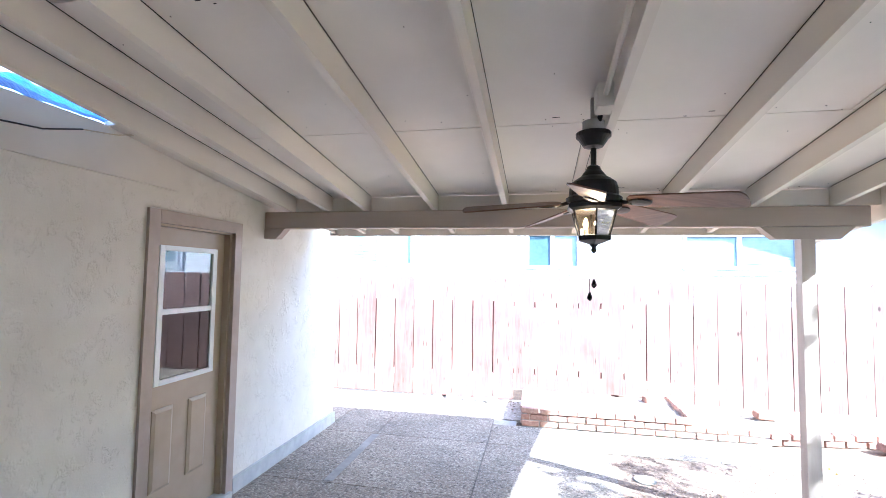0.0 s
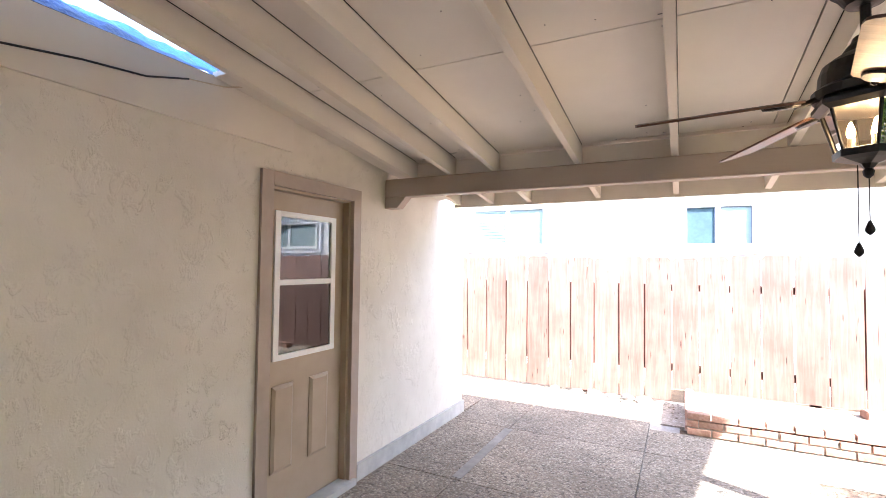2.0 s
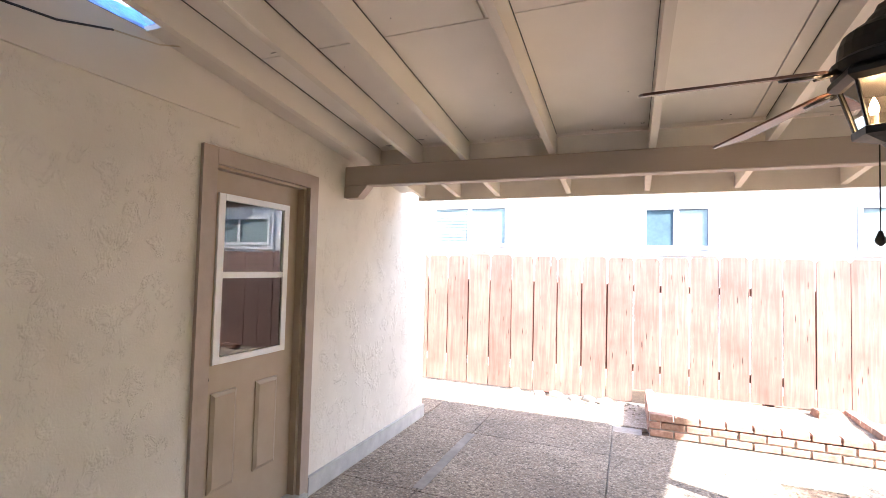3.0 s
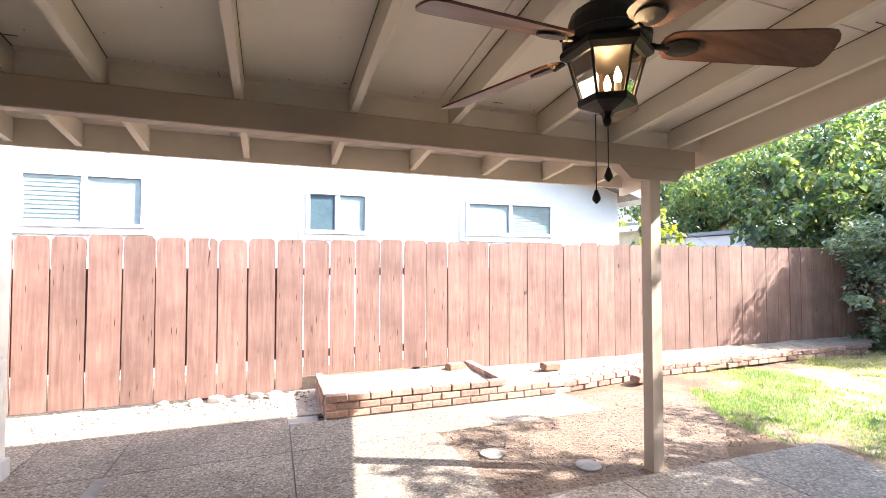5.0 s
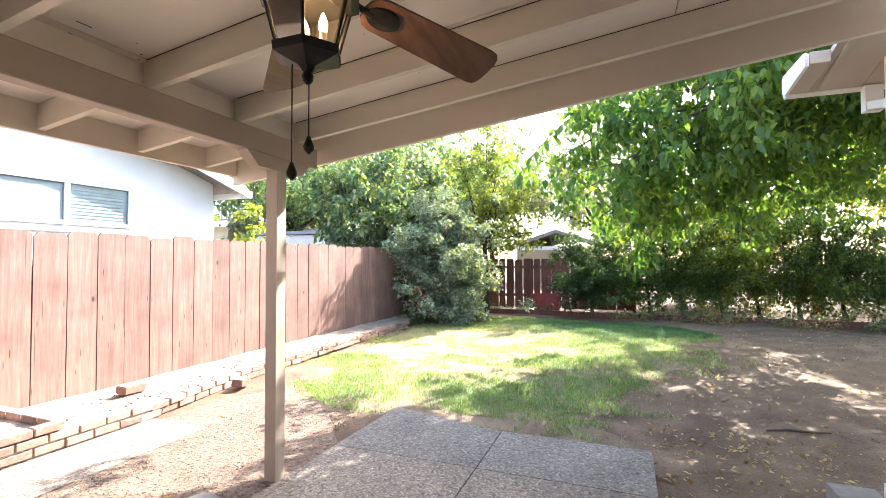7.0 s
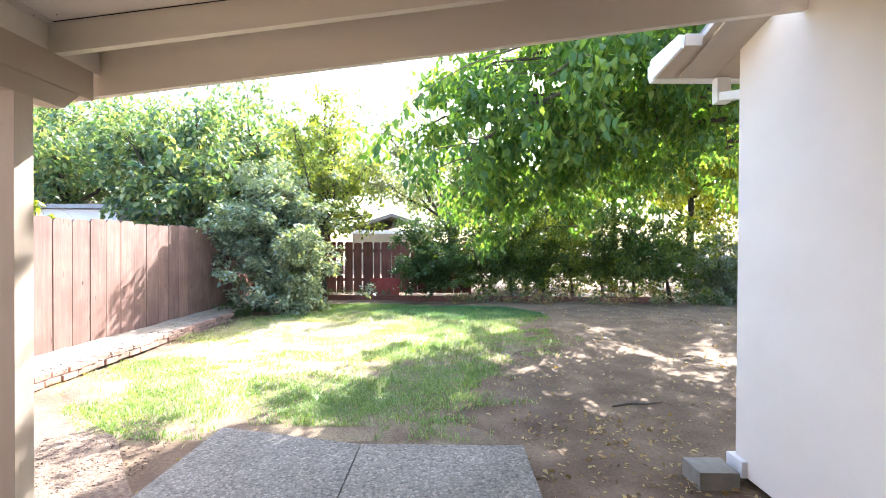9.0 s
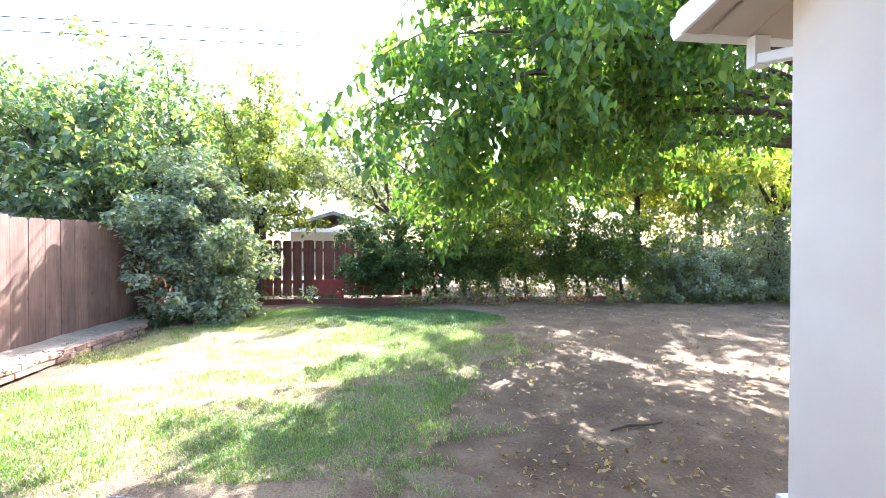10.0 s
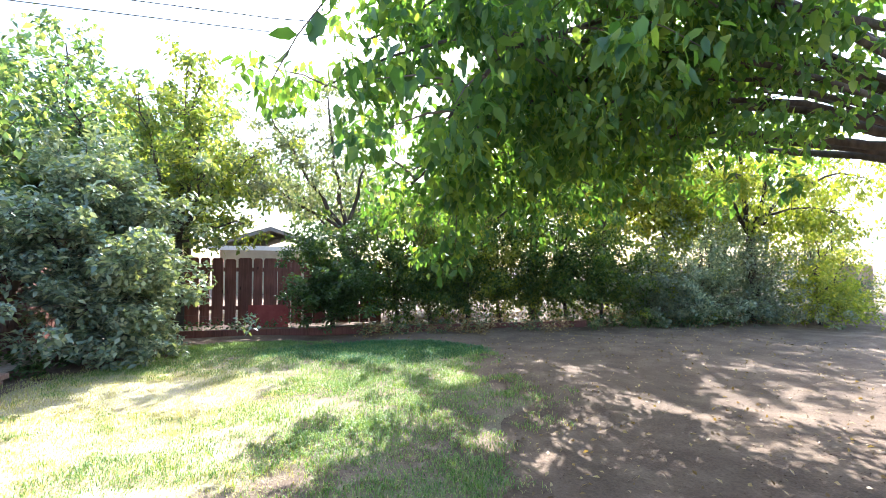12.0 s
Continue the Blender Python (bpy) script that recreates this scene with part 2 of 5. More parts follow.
M_SHEDTRIM = grainy("shed_trim", (0.16, 0.18, 0.22), (0.2, 0.22, 0.26), 5, 0.6)
M_HOUSE_C = grainy("cream_siding", (0.5, 0.44, 0.33), (0.56, 0.5, 0.38), 4, 0.8)
L_TREE = leaf_mat("broad_leaves", (0.045, 0.11, 0.05), (0.078, 0.162, 0.06), (0.16, 0.24, 0.075), 0.56)
L_BUSH = leaf_mat("sage_leaves", (0.12, 0.18, 0.165), (0.22, 0.285, 0.25), (0.41, 0.45, 0.38), 0.25)
L_BACK = leaf_mat("mid_leaves", (0.05, 0.105, 0.09), (0.10, 0.17, 0.13), (0.25, 0.29, 0.19), 0.42)
L_HEDGE = leaf_mat("hedge_leaves", (0.035, 0.075, 0.028), (0.07, 0.125, 0.042), (0.16, 0.2, 0.07), 0.5)
L_DARK = leaf_mat("dark_leaves", (0.035, 0.075, 0.038), (0.055, 0.11, 0.05), (0.09, 0.15, 0.06), 0.35)
# yellow-green, made lighter and yellower in place of sun glowing through foliage
L_YELLOW = leaf_mat("yellow_backlit_leaves", (0.12, 0.175, 0.04), (0.195, 0.245, 0.058), (0.30, 0.32, 0.095), 0.5)
L_CORNER = leaf_mat("corner_leaves", (0.08, 0.13, 0.065), (0.16, 0.215, 0.085), (0.30, 0.33, 0.13), 0.5)
L_GREY = leaf_mat("greygreen_leaves", (0.10, 0.14, 0.135), (0.16, 0.20, 0.185), (0.25, 0.28, 0.24), 0.35)
L_DRY = leaf_mat("dry_leaves", (0.16, 0.10, 0.045), (0.3, 0.2, 0.09), (0.45, 0.34, 0.17), 0.15)
L_GRASS = leaf_mat("grass_blades", (0.085, 0.18, 0.05), (0.15, 0.26, 0.08), (0.29, 0.37, 0.16), 0.3)
L_STRAW = leaf_mat("bleached_grass_blades", (0.30, 0.31, 0.13), (0.44, 0.42, 0.22), (0.58, 0.53, 0.34), 0.25)
# dark bluish green: shade on the far lawn is put into this colour
L_SHADED_GRASS = leaf_mat("shaded_grass_blades", (0.02, 0.095, 0.04), (0.035, 0.13, 0.055), (0.06, 0.17, 0.07), 0.3)


def dirt_mat():
    m, nt, bs = shader("dry_dirt")
    v = place(nt)
    col = ramp(nt, noise_tex(nt, v, 2.2, 7, 0.62), [(0.28, (0.09, 0.055, 0.033)), (0.5, (0.148, 0.096, 0.059)), (0.72, (0.235, 0.163, 0.105))])
    col = mix(nt, "MULTIPLY", 1.0, col, ramp(nt, noise_tex(nt, v, 45, 5), [(0.3, (0.7, 0.68, 0.66)), (0.65, (1.1, 1.1, 1.1))]))
    link(nt, col, bs.inputs["Base Color"])
    bs.inputs["Roughness"].default_value = 0.95
    bump(nt, noise_tex(nt, v, 28, 7, 0.65), 0.7, 0.02, bs)
    return m


def lawn_mat():
    m, nt, bs = shader("thin_lawn_soil")
    v = place(nt)
    patch = noise_tex(nt, v, 1.5, 6, 0.65)
    col = ramp(nt, patch, [(0.40, (0.17, 0.115, 0.076)), (0.55, (0.25, 0.19, 0.122)), (0.68, (0.23, 0.22, 0.11))])
    # dry soil tone, paled further to carry the strong sun on the middle
    dry = ramp(nt, patch, [(0.35, (0.42, 0.34, 0.235)), (0.65, (0.46, 0.42, 0.25))])
    far = nt.nodes.new("ShaderNodeVectorMath")
    far.operation = "DISTANCE"
    link(nt, place(nt, (0.33, 0.53, 0)), far.inputs[0])
    far.inputs[1].default_value = (8.0 * 0.33, 4.8 * 0.53, 0)
    wob = nt.nodes.new("ShaderNodeMath")
    wob.operation = "MULTIPLY_ADD"
    link(nt, patch, wob.inputs[0])
    wob.inputs[1].default_value = -0.9
    link(nt, far.outputs["Value"], wob.inputs[2])
    col = mix(nt, "MIX", ramp(nt, wob.outputs[0], [(0.25, (1, 1, 1)), (0.6, (0, 0, 0))]), col, dry)
    col = mix(nt, "MULTIPLY", 1.0, col, ramp(nt, noise_tex(nt, v, 60, 4), [(0.3, (0.6, 0.6, 0.6)), (0.65, (1.15, 1.15, 1.1))]))
    link(nt, col, bs.inputs["Base Color"])
    bs.inputs["Roughness"].default_value = 0.95
    bump(nt, noise_tex(nt, v, 70, 5), 0.8, 0.02, bs)
    return m


M_DIRT = dirt_mat()
M_LAWN = lawn_mat()
M_MULCH = grainy("brown_mulch", (0.11, 0.07, 0.047), (0.255, 0.183, 0.13), 28, 0.95, relief=0.9, depth=0.02, fine=45)
M_SOIL = grainy("dry_bed_soil", (0.27, 0.21, 0.15), (0.45, 0.37, 0.285), 16, 0.95, relief=0.9, depth=0.02, fine=40)
M_BRICK_D = grainy("dark_red_brick", (0.20, 0.10, 0.07), (0.30, 0.165, 0.12), 30, 0.85, relief=0.6, stain=0.3)
M_GRAVEL = aggregate_mat("pale_gravel", [(0.34, 0.28, 0.23), (0.52, 0.46, 0.40), (0.42, 0.36, 0.30), (0.62, 0.56, 0.50)], 45, 0.8)


# ---- building helpers ----
def hang(ob, parent):
    ob.parent = parent
    if parent.parent is None:
        ob.matrix_parent_inverse = parent.matrix_basis.inverted()
    return ob


def part(name, bm, material, parent=None, label="", bevel=0.0, smooth=False):
    """One mesh object from a bmesh in world metres, under a thing or a part."""
    if bevel:
        bmesh.ops.bevel(bm, geom=[e for e in bm.edges if e.is_manifold and e.calc_face_angle(0) > 0.5], offset=bevel, segments=1, affect="EDGES", clamp_overlap=True)
    me = bpy.data.meshes.new(name)
    bm.to_mesh(me)
    bm.free()
    if smooth:
        for p in me.polygons:
            p.use_smooth = True
    me.materials.append(material)
    ob = new(name, me)
    if parent:
        hang(ob, parent)
    if label:
        ob["label"] = label
    return ob


def thing(name, at, label, category, group="", kind=""):
    ob = new(name)
    ob.empty_display_size = 0.1
    ob.matrix_basis = Matrix.Translation(at)
    return tagged(ob, label, category, group, kind)


def box(bm, x0, x1, y0, y1, z0, z1, m=None):
    vs = [bm.verts.new((x, y, z)) for z in (z0, z1) for y in (y0, y1) for x in (x0, x1)]
    for f in ((0, 2, 3, 1), (4, 5, 7, 6), (0, 1, 5, 4), (2, 6, 7, 3), (0, 4, 6, 2), (1, 3, 7, 5)):
        bm.faces.new([vs[i] for i in f])
    if m:
        for w in vs:
            w.co = m @ w.co
    return vs


def boxm(*a, m=None):
    bm = bmesh.new()
    box(bm, *a, m=m)
    return bm


def prism(bm, outline, axis, lo, hi):
    """An outline of two coordinates, drawn out along an axis."""
    def p(u, w, d):
        return {"x": (d, u, w), "y": (u, d, w), "z": (u, w, d)}[axis]
    a = [bm.verts.new(p(u, w, lo)) for u, w in outline]
    b = [bm.verts.new(p(u, w, hi)) for u, w in outline]
    n = len(a)
    bm.faces.new(a[::-1])
    bm.faces.new(b)
    for i in range(n):
        bm.faces.new((a[i], a[(i + 1) % n], b[(i + 1) % n], b[i]))
    bmesh.ops.recalc_face_normals(bm, faces=bm.faces[:])
    return bm


def lathe(bm, cx, cy, profile, n=20, turn=0.0):
    """Rings of (radius, height) round an upright axis, closed at both ends."""
    rings = []
    for r, z in profile:
        rings.append([bm.verts.new((cx + r * math.cos(turn + 2 * math.pi * i / n), cy + r * math.sin(turn + 2 * math.pi * i / n), z)) for i in range(n)])
    for a, b in zip(rings, rings[1:]):
        for i in range(n):
            bm.faces.new((a[i], a[(i + 1) % n], b[(i + 1) % n], b[i]))
    bm.faces.new(rings[0][::-1])
    bm.faces.new(rings[-1])
    bmesh.ops.recalc_face_normals(bm, faces=bm.faces[:])
    return bm


def tube(bm, pts, radii, n=8):
    """A tapered tube along points."""
    pts = [Vector(p) for p in pts]
    rings = []
    for i, p in enumerate(pts):
        d = (pts[min(i + 1, len(pts) - 1)] - pts[max(i - 1, 0)]).normalized()
        u = d.cross(Vector((0.3, 0.2, 1) if abs(d.z) < 0.9 else (1, 0, 0))).normalized()
        w = d.cross(u)
        r = radii[i] if isinstance(radii, (list, tuple)) else radii
        rings.append([bm.verts.new(p + r * (math.cos(2 * math.pi * k / n) * u + math.sin(2 * math.pi * k / n) * w)) for k in range(n)])
    for a, b in zip(rings, rings[1:]):
        for k in range(n):
            bm.faces.new((a[k], a[(k + 1) % n], b[(k + 1) % n], b[k]))
    bm.faces.new(rings[0][::-1])
    bm.faces.new(rings[-1])
    return bm


def wall_with_hole(bm, axis, lo, hi, a0, a1, z0, z1, h0, h1, hz0, hz1):
    """A thick wall with one opening. axis: the axis across the wall; a0..a1: its run; h0..h1, hz0..hz1: the opening."""
    def b(u0, u1, w0, w1):
        if u1 - u0 < 1e-4 or w1 - w0 < 1e-4:
            return
        if axis == "x":
            box(bm, lo, hi, u0, u1, w0, w1)
        else:
            box(bm, u0, u1, lo, hi, w0, w1)
    b(a0, h0, z0, z1)
    b(h1, a1, z0, z1)
    b(h0, h1, hz1, z1)
    b(h0, h1, z0, hz0)
    bmesh.ops.remove_doubles(bm, verts=bm.verts[:], dist=0.0001)


def fast_mesh(name, verts, faces, material, parent=None, smooth=False):
    me = bpy.data.meshes.new(name)
    nf, k = faces.shape
    me.vertices.add(len(verts))
    me.vertices.foreach_set("co", verts.astype(np.float32).ravel())
    me.loops.add(nf * k)
    me.loops.foreach_set("vertex_index", faces.astype(np.int32).ravel())
    me.polygons.add(nf)
    me.polygons.foreach_set("loop_start", np.arange(0, nf * k, k, dtype=np.int32))
    me.polygons.foreach_set("loop_total", np.full(nf, k, dtype=np.int32))
    me.update(calc_edges=True)
    me.materials.append(material)
    ob = new(name, me)
    if parent:
        hang(ob, parent)
    return ob


def leaves(name, centres, size, material, parent, rng, droop=0.5, aspect=0.55, fold=0.25, fine=False):
    """A crown of single leaves: each a folded blade of six corners."""
    n = len(centres)
    yaw = rng.uniform(0, 2 * np.pi, n)
    pit = rng.normal(-droop, 0.5, n)
    d = np.stack([np.cos(yaw) * np.cos(pit), np.sin(yaw) * np.cos(pit), np.sin(pit)], 1)
    up = rng.normal(0, 0.45, (n, 3)) + np.array([0, 0, 1.0])
    s = np.cross(d, up)
    s /= np.linalg.norm(s, axis=1)[:, None] + 1e-9
    nrm = np.cross(s, d)
    L = (size * rng.uniform(0.6, 1.3, n))[:, None]
    W = L * aspect * 0.5
    b = centres
    tip = b + d * L - nrm * L * 0.12
    if fine:
        c1, c2 = b + d * L * 0.28, b + d * L * 0.66 - nrm * L * 0.03
        v = np.stack([b, c1 - s * W + nrm * W * fold, c2 - s * W * 0.78 + nrm * W * fold, tip, c2 + s * W * 0.78 + nrm * W * fold, c1 + s * W + nrm * W * fold, c1, c2], 1).reshape(-1, 3)
        o = np.arange(n)[:, None] * 8
        f = np.concatenate([o + np.array([t]) for t in ((0, 1, 6), (0, 6, 5), (6, 1, 2), (6, 2, 7), (6, 7, 4), (6, 4, 5), (7, 2, 3), (7, 3, 4))])
        return fast_mesh(name, v, f, material, parent)
    m1 = b + d * L * 0.45
    l1 = m1 + s * W + nrm * W * fold
    r1 = m1 - s * W + nrm * W * fold
    v = np.stack([b, r1, m1, l1, tip], 1).reshape(-1, 3)
    o = np.arange(n)[:, None] * 5
    f = np.concatenate([o + np.array([[0, 1, 2]]), o + np.array([[0, 2, 3]]), o + np.array([[2, 1, 4]]), o + np.array([[3, 2, 4]])])
    return fast_mesh(name, v, f, material, parent)


def clump_points(rng, centres, radii, per):
    """Points strewn through many uneven clumps, denser towards their skins."""
    out = []
    for c, r in zip(centres, radii):
        k = max(4, int(per * rng.uniform(0.6, 1.3)))
        d = rng.normal(0, 1, (k, 3))
        d /= np.linalg.norm(d, axis=1)[:, None]
        rad = r * rng.uniform(0.25, 1.0, k) ** 0.6
        out.append(np.array(c) + d * rad[:, None] * np.array([1, 1, 0.8]))
    return np.concatenate(out)


# ---- ground ----
def ground_height(x, y):
    """Gentle unevenness of the yard; flat under the patio."""
    far = min(1.0, max(0.0, (x - 3.9) / 1.5))
    return far * (0.018 * math.sin(x * 1.7 + y) + 0.015 * math.sin(y * 2.3 - x * 0.6))


gx = [-600, -60, -15, -4] + [-2 + 0.4 * i for i in range(46)] + [18, 24, 40, 90, 600]
gy = [-600, -60, -20] + [-10 + 0.4 * i for i in range(50)] + [12, 18, 30, 80, 600]
gv = np.array([(x, y, ground_height(x, y) - 0.045 if (x < 30 and y < 12) else -0.045) for y in gy for x in gx])
nx = len(gx)
gf = np.array([(j * nx + i, j * nx + i + 1, (j + 1) * nx + i + 1, (j + 1) * nx + i) for j in range(len(gy) - 1) for i in range(nx - 1)])
ground = fast_mesh("ground", gv, gf, M_DIRT)
tagged(ground, "dry brown bare dirt ground of the back yard", "ground", kind="structure")


def lawn_low(x):
    return 1.75 + 0.16 * math.sin(x * 3.1) + 0.1 * math.sin(x * 7.3) - max(0, min(1, (x - 5.6) / 1.8)) * 1.1 - max(0, (x - 8.5)) * 0.12 + max(0, x - 10.6) * 2.2


def lawn_high(x):
    return min(6.16, 4.55 + (x - 3.8) * 1.25) + 0.05 * math.sin(x * 5) - max(0, x - 9.6) * 0.5


LX = [3.82 + 0.12 * i for i in range(66)]
lv, lf = [], []
NY = 26
for ix, x in enumerate(LX):
    y0, y1 = lawn_low(x), max(lawn_low(x) + 0.05, lawn_high(x))
    for j in range(NY):
        y = y0 + (y1 - y0) * j / (NY - 1)
        edge = min(j, NY - 1 - j, ix, len(LX) - 1 - ix, 3) / 3
        lv.append((x + 0.06 * math.sin(y * 5.1), y, ground_height(x, y) - 0.045 + 0.022 * edge - (0.05 if edge == 0 else 0)))
for i in range(len(LX) - 1):
    for j in range(NY - 1):
        lf.append((i * NY + j, (i + 1) * NY + j, (i + 1) * NY + j + 1, i * NY + j + 1))
lawn = fast_mesh("lawn", np.array(lv), np.array(lf), M_LAWN)
tagged(lawn, "patchy sunlit lawn with bare worn spots", "lawn", kind="structure")

rng = np.random.default_rng(7)


def in_strip(x, y):
    """How far inside the shade-darkened strip at the back of the lawn, 0 to 1."""
    d = ((x - 10.6) / 1.05) ** 2 + ((y - 1.9) / 2.0) ** 2
    return max(0.0, 1.0 - d)


def bleach(x, y):
    """How dry the lawn is: the straw-coloured middle is also paled for the full sun on it."""
    return 1.15 - math.hypot((x - 8.0) / 3.0, (y - 4.7) / 1.9) + 0.55 * noise.noise((x * 0.9, y * 0.9, 5.0))


def grass(count, tall, name, label, material, keep, xa=3.9, xb=11.9):
    """Blades where keep(x, y) is above chance; they stand in loose tufts."""
    pts = []
    while len(pts) < count:
        x = rng.uniform(xa, xb)
        lo, hi = lawn_low(x), max(lawn_high(x), 3.9 if x > 10 else 0)
        if hi <= lo:
            continue
        y = rng.uniform(lo - 0.55, hi + 0.12)
        if x < 4.2 and y > 2.7 and y < 3.95:
            continue
        n = noise.noise((x * 1.1, y * 1.1, 3.0)) + 0.7 * noise.noise((x * 4.5, y * 4.5, 9.0))
        e = max(-1.0, min(1.0, min(y - lo, hi - y, x - 3.85) / 0.8))
        if keep(x, y, n, e) > rng.uniform(0, 1):
            pts.append((x, y, ground_height(x, y) - 0.03))
    c = np.array(pts)
    n = len(c)
    yaw = rng.uniform(0, 2 * np.pi, n)
    lean = rng.uniform(0.2, 1.3, n)
    h = tall * rng.uniform(0.5, 1.4, n) * np.array([1.0 + 0.5 * noise.noise((a * 2.5, b * 2.5, 1.0)) for a, b, _ in pts])
    d = np.stack([np.cos(yaw), np.sin(yaw), 0 * yaw], 1)
    s = np.stack([-np.sin(yaw), np.cos(yaw), 0 * yaw], 1) * 0.003
    up = np.array([0, 0, 1.0])
    mid = c + d * (h * lean * 0.35)[:, None] + up * (h * 0.6)[:, None]
    tip = c + d * (h * lean)[:, None] + up * (h * (1.05 - 0.45 * lean))[:, None]
    v = np.stack([c - s, c + s, mid + s * 0.8, mid - s * 0.8, tip], 1).reshape(-1, 3)
    o = np.arange(n)[:, None] * 5
    f = np.concatenate([o + np.array([[0, 1, 2]]), o + np.array([[0, 2, 3]]), o + np.array([[3, 2, 4]])])
    tagged(fast_mesh(name, v, f, material), label, "grass", kind="stuff")


grass(110000, 0.042, "lawn_grass", "short green blades of patchy lawn grass", L_GRASS, lambda x, y, n, e: 0.55 * (n + 0.75 * e) - 0.55 * max(0, bleach(x, y)) + 0.05)
grass(60000, 0.026, "dry_grass", "short straw-coloured blades of dried lawn grass", L_STRAW, lambda x, y, n, e: (0.25 + 0.5 * n + 0.3 * e) * min(1, max(0.06, bleach(x, y) + 0.1)), 4.6, 11.2)
# back strip of blades, coloured darker for the shade lying there
grass(30000, 0.05, "shaded_grass", "dense deep green strip of grass at the back, darkened for shade", L_SHADED_GRASS, lambda x, y, n, e: in_strip(x, y) * 1.6 + 0.5 * n * (in_strip(x, y) > 0), 9.5, 11.7)

# mulch patch, gravel bed and slabs
def sheet(name, outline, z0, z1, material, label, category):
    bm = prism(bmesh.new(), outline, "z", z0, z1)
    return tagged(part(name, bm, material), label, category, kind="structure")


sheet("mulch_bed", [(1.20, 3.92), (2.3, 3.88), (3.05, 3.88), (3.3, 4.1), (3.9, 4.6), (4.4, 5.3), (3.8, 5.75), (3.0, 5.78), (1.2, 5.15)], -0.04, -0.008, M_MULCH, "bare brown mulch patch beside the patio slabs", "mulch bed")
sheet("gravel_strip", [(-3.5, 6.15), (0.4, 6.1), (0.4, 7.05), (-3.5, 7.05)], -0.04, -0.004, M_GRAVEL, "pale stony dirt strip along the fence", "gravel")
pavement = sheet("pavement_base", [(-1.84, 0.30), (2.2, 0.30), (2.2, 1.6), (3.8, 1.6), (3.84, 2.77), (4.12, 3.9), (1.24, 3.92), (1.24, 5.15), (3.0, 5.5), (3.0, 5.88), (0.3, 5.88), (0.3, 6.26), (-1.9, 6.28)], -0.04, -0.02, M_MORTAR, "patio slab bed with recessed joints", "pavement")
xs = [-1.82, -1.2, 0.03, 1.24, 2.1, 3.07, 3.83]
ys = [0.31, 1.60, 2.77, 3.94, 5.2, 6.25]
for i in range(6):
    for j in range(5):
        if (i >= 3 and j >= 3) or (i >= 4 and j == 0):
            continue
        g = 0.004
        y1 = ys[j + 1] if not (i == 2 and j == 4) else 5.86
        x1 = xs[i + 1] - g
        if (i, j) == (5, 2):
            bm = prism(bmesh.new(), [(xs[i] + g, ys[j] + g), (x1, ys[j] + g), (4.11, y1 - 0.03), (xs[i] + g, y1 - g)], "z", -0.03, 0.0)
        else:
            bm = boxm(xs[i] + g, x1, ys[j] + g, y1 - g, -0.03, 0.0)
        part("slab", bm, M_AGG_D if i == 5 else M_AGG, pavement, bevel=0.004)
part("slab", boxm(-3.3, -1.832, 5.47, 6.2, -0.03, 0.0), M_AGG, pavement, bevel=0.004)
part("slab", boxm(1.239, 3.0, 5.20, 5.86, -0.03, -0.001), M_AGG, pavement, bevel=0.004)
part("slab", boxm(-1.24, -1.16, 3.97, 5.17, -0.02, 0.0035), M_BAND, pavement, "smooth trowelled concrete band")

# ---- own house ----
WX = -1.843
house_wall = bmesh.new()
wall_with_hole(house_wall, "x", WX - 0.2, WX, -2.6, 5.45, 0.0, 2.56, 2.70, 3.48, 0.0, 2.085)
tagged(part("wall_west", house_wall, M_STUCCO), "beige skip-trowelled stucco house wall", "wall", kind="structure")
part_ob = part("stem_wall", boxm(WX, WX + 0.025, 3.56, 5.46, 0.0, 0.125), M_STEM, None, bevel=0.004)
tagged(part_ob, "grey concrete foundation edge along the wall", "baseboard", kind="structure")
tagged(part("frieze_board", boxm(WX, WX + 0.018, 0.295, 2.86, 2.30, 2.575), M_FRIEZE, bevel=0.003), "smooth painted beige board under the eave", "trim", kind="structure")
# roof behind the wall top
bm = bmesh.new()
prism(bm, [(WX + 0.02, 2.575), (WX - 0.25, 2.60), (WX - 6, 3.5), (WX - 6, 3.35), (WX - 0.22, 2.562), (WX, 2.562)], "y", -2.6, 5.6)
tagged(part("roof_west", bm, M_ROOF), "low grey shingle roof above the stucco wall", "roof", kind="structure")
tagged(part("wall_end", boxm(WX - 6, WX - 0.2, 5.25, 5.45, 0, 2.56), M_STUCCO), "beige stucco end wall of the house", "wall", kind="structure")

# back wall with the doorway that the walk starts in
bw = bmesh.new()
wall_with_hole(bw, "y", 0.13, 0.29, WX, 3.50, 0.0, 2.85, -0.7, 1.75, 0.14, 2.62)
tagged(part("wall_south", bw, M_STUCCO_W), "pale smooth painted house wall", "wall", kind="structure")
tagged(part("room_floor", boxm(WX, 3.52, -2.6, 0.13, 0.0, 0.14), M_SMOOTH), "plain indoor floor behind the doorway", "floor", kind="structure")
tagged(part("room_wall", boxm(WX, 3.52, -2.75, -2.6, 0.0, 2.85), M_STUCCO_W), "plain pale room wall", "wall", kind="structure")
tagged(part("wall_east", boxm(3.34, 3.50, -2.6, 0.13, 0.0, 2.7), M_STUCCO_W), "pale smooth painted house wall", "wall", kind="structure")
tagged(part("room_ceiling", boxm(WX, 3.52, -2.6, 0.13, 2.7, 2.85), M_CEIL), "plain pale room ceiling", "ceiling", kind="structure")
tagged(part("corner_foot", boxm(3.38, 3.54, 0.15, 0.325, 0.0, 0.10), M_WHITE, bevel=0.004), "white painted foot of the wall corner", "trim", kind="structure")


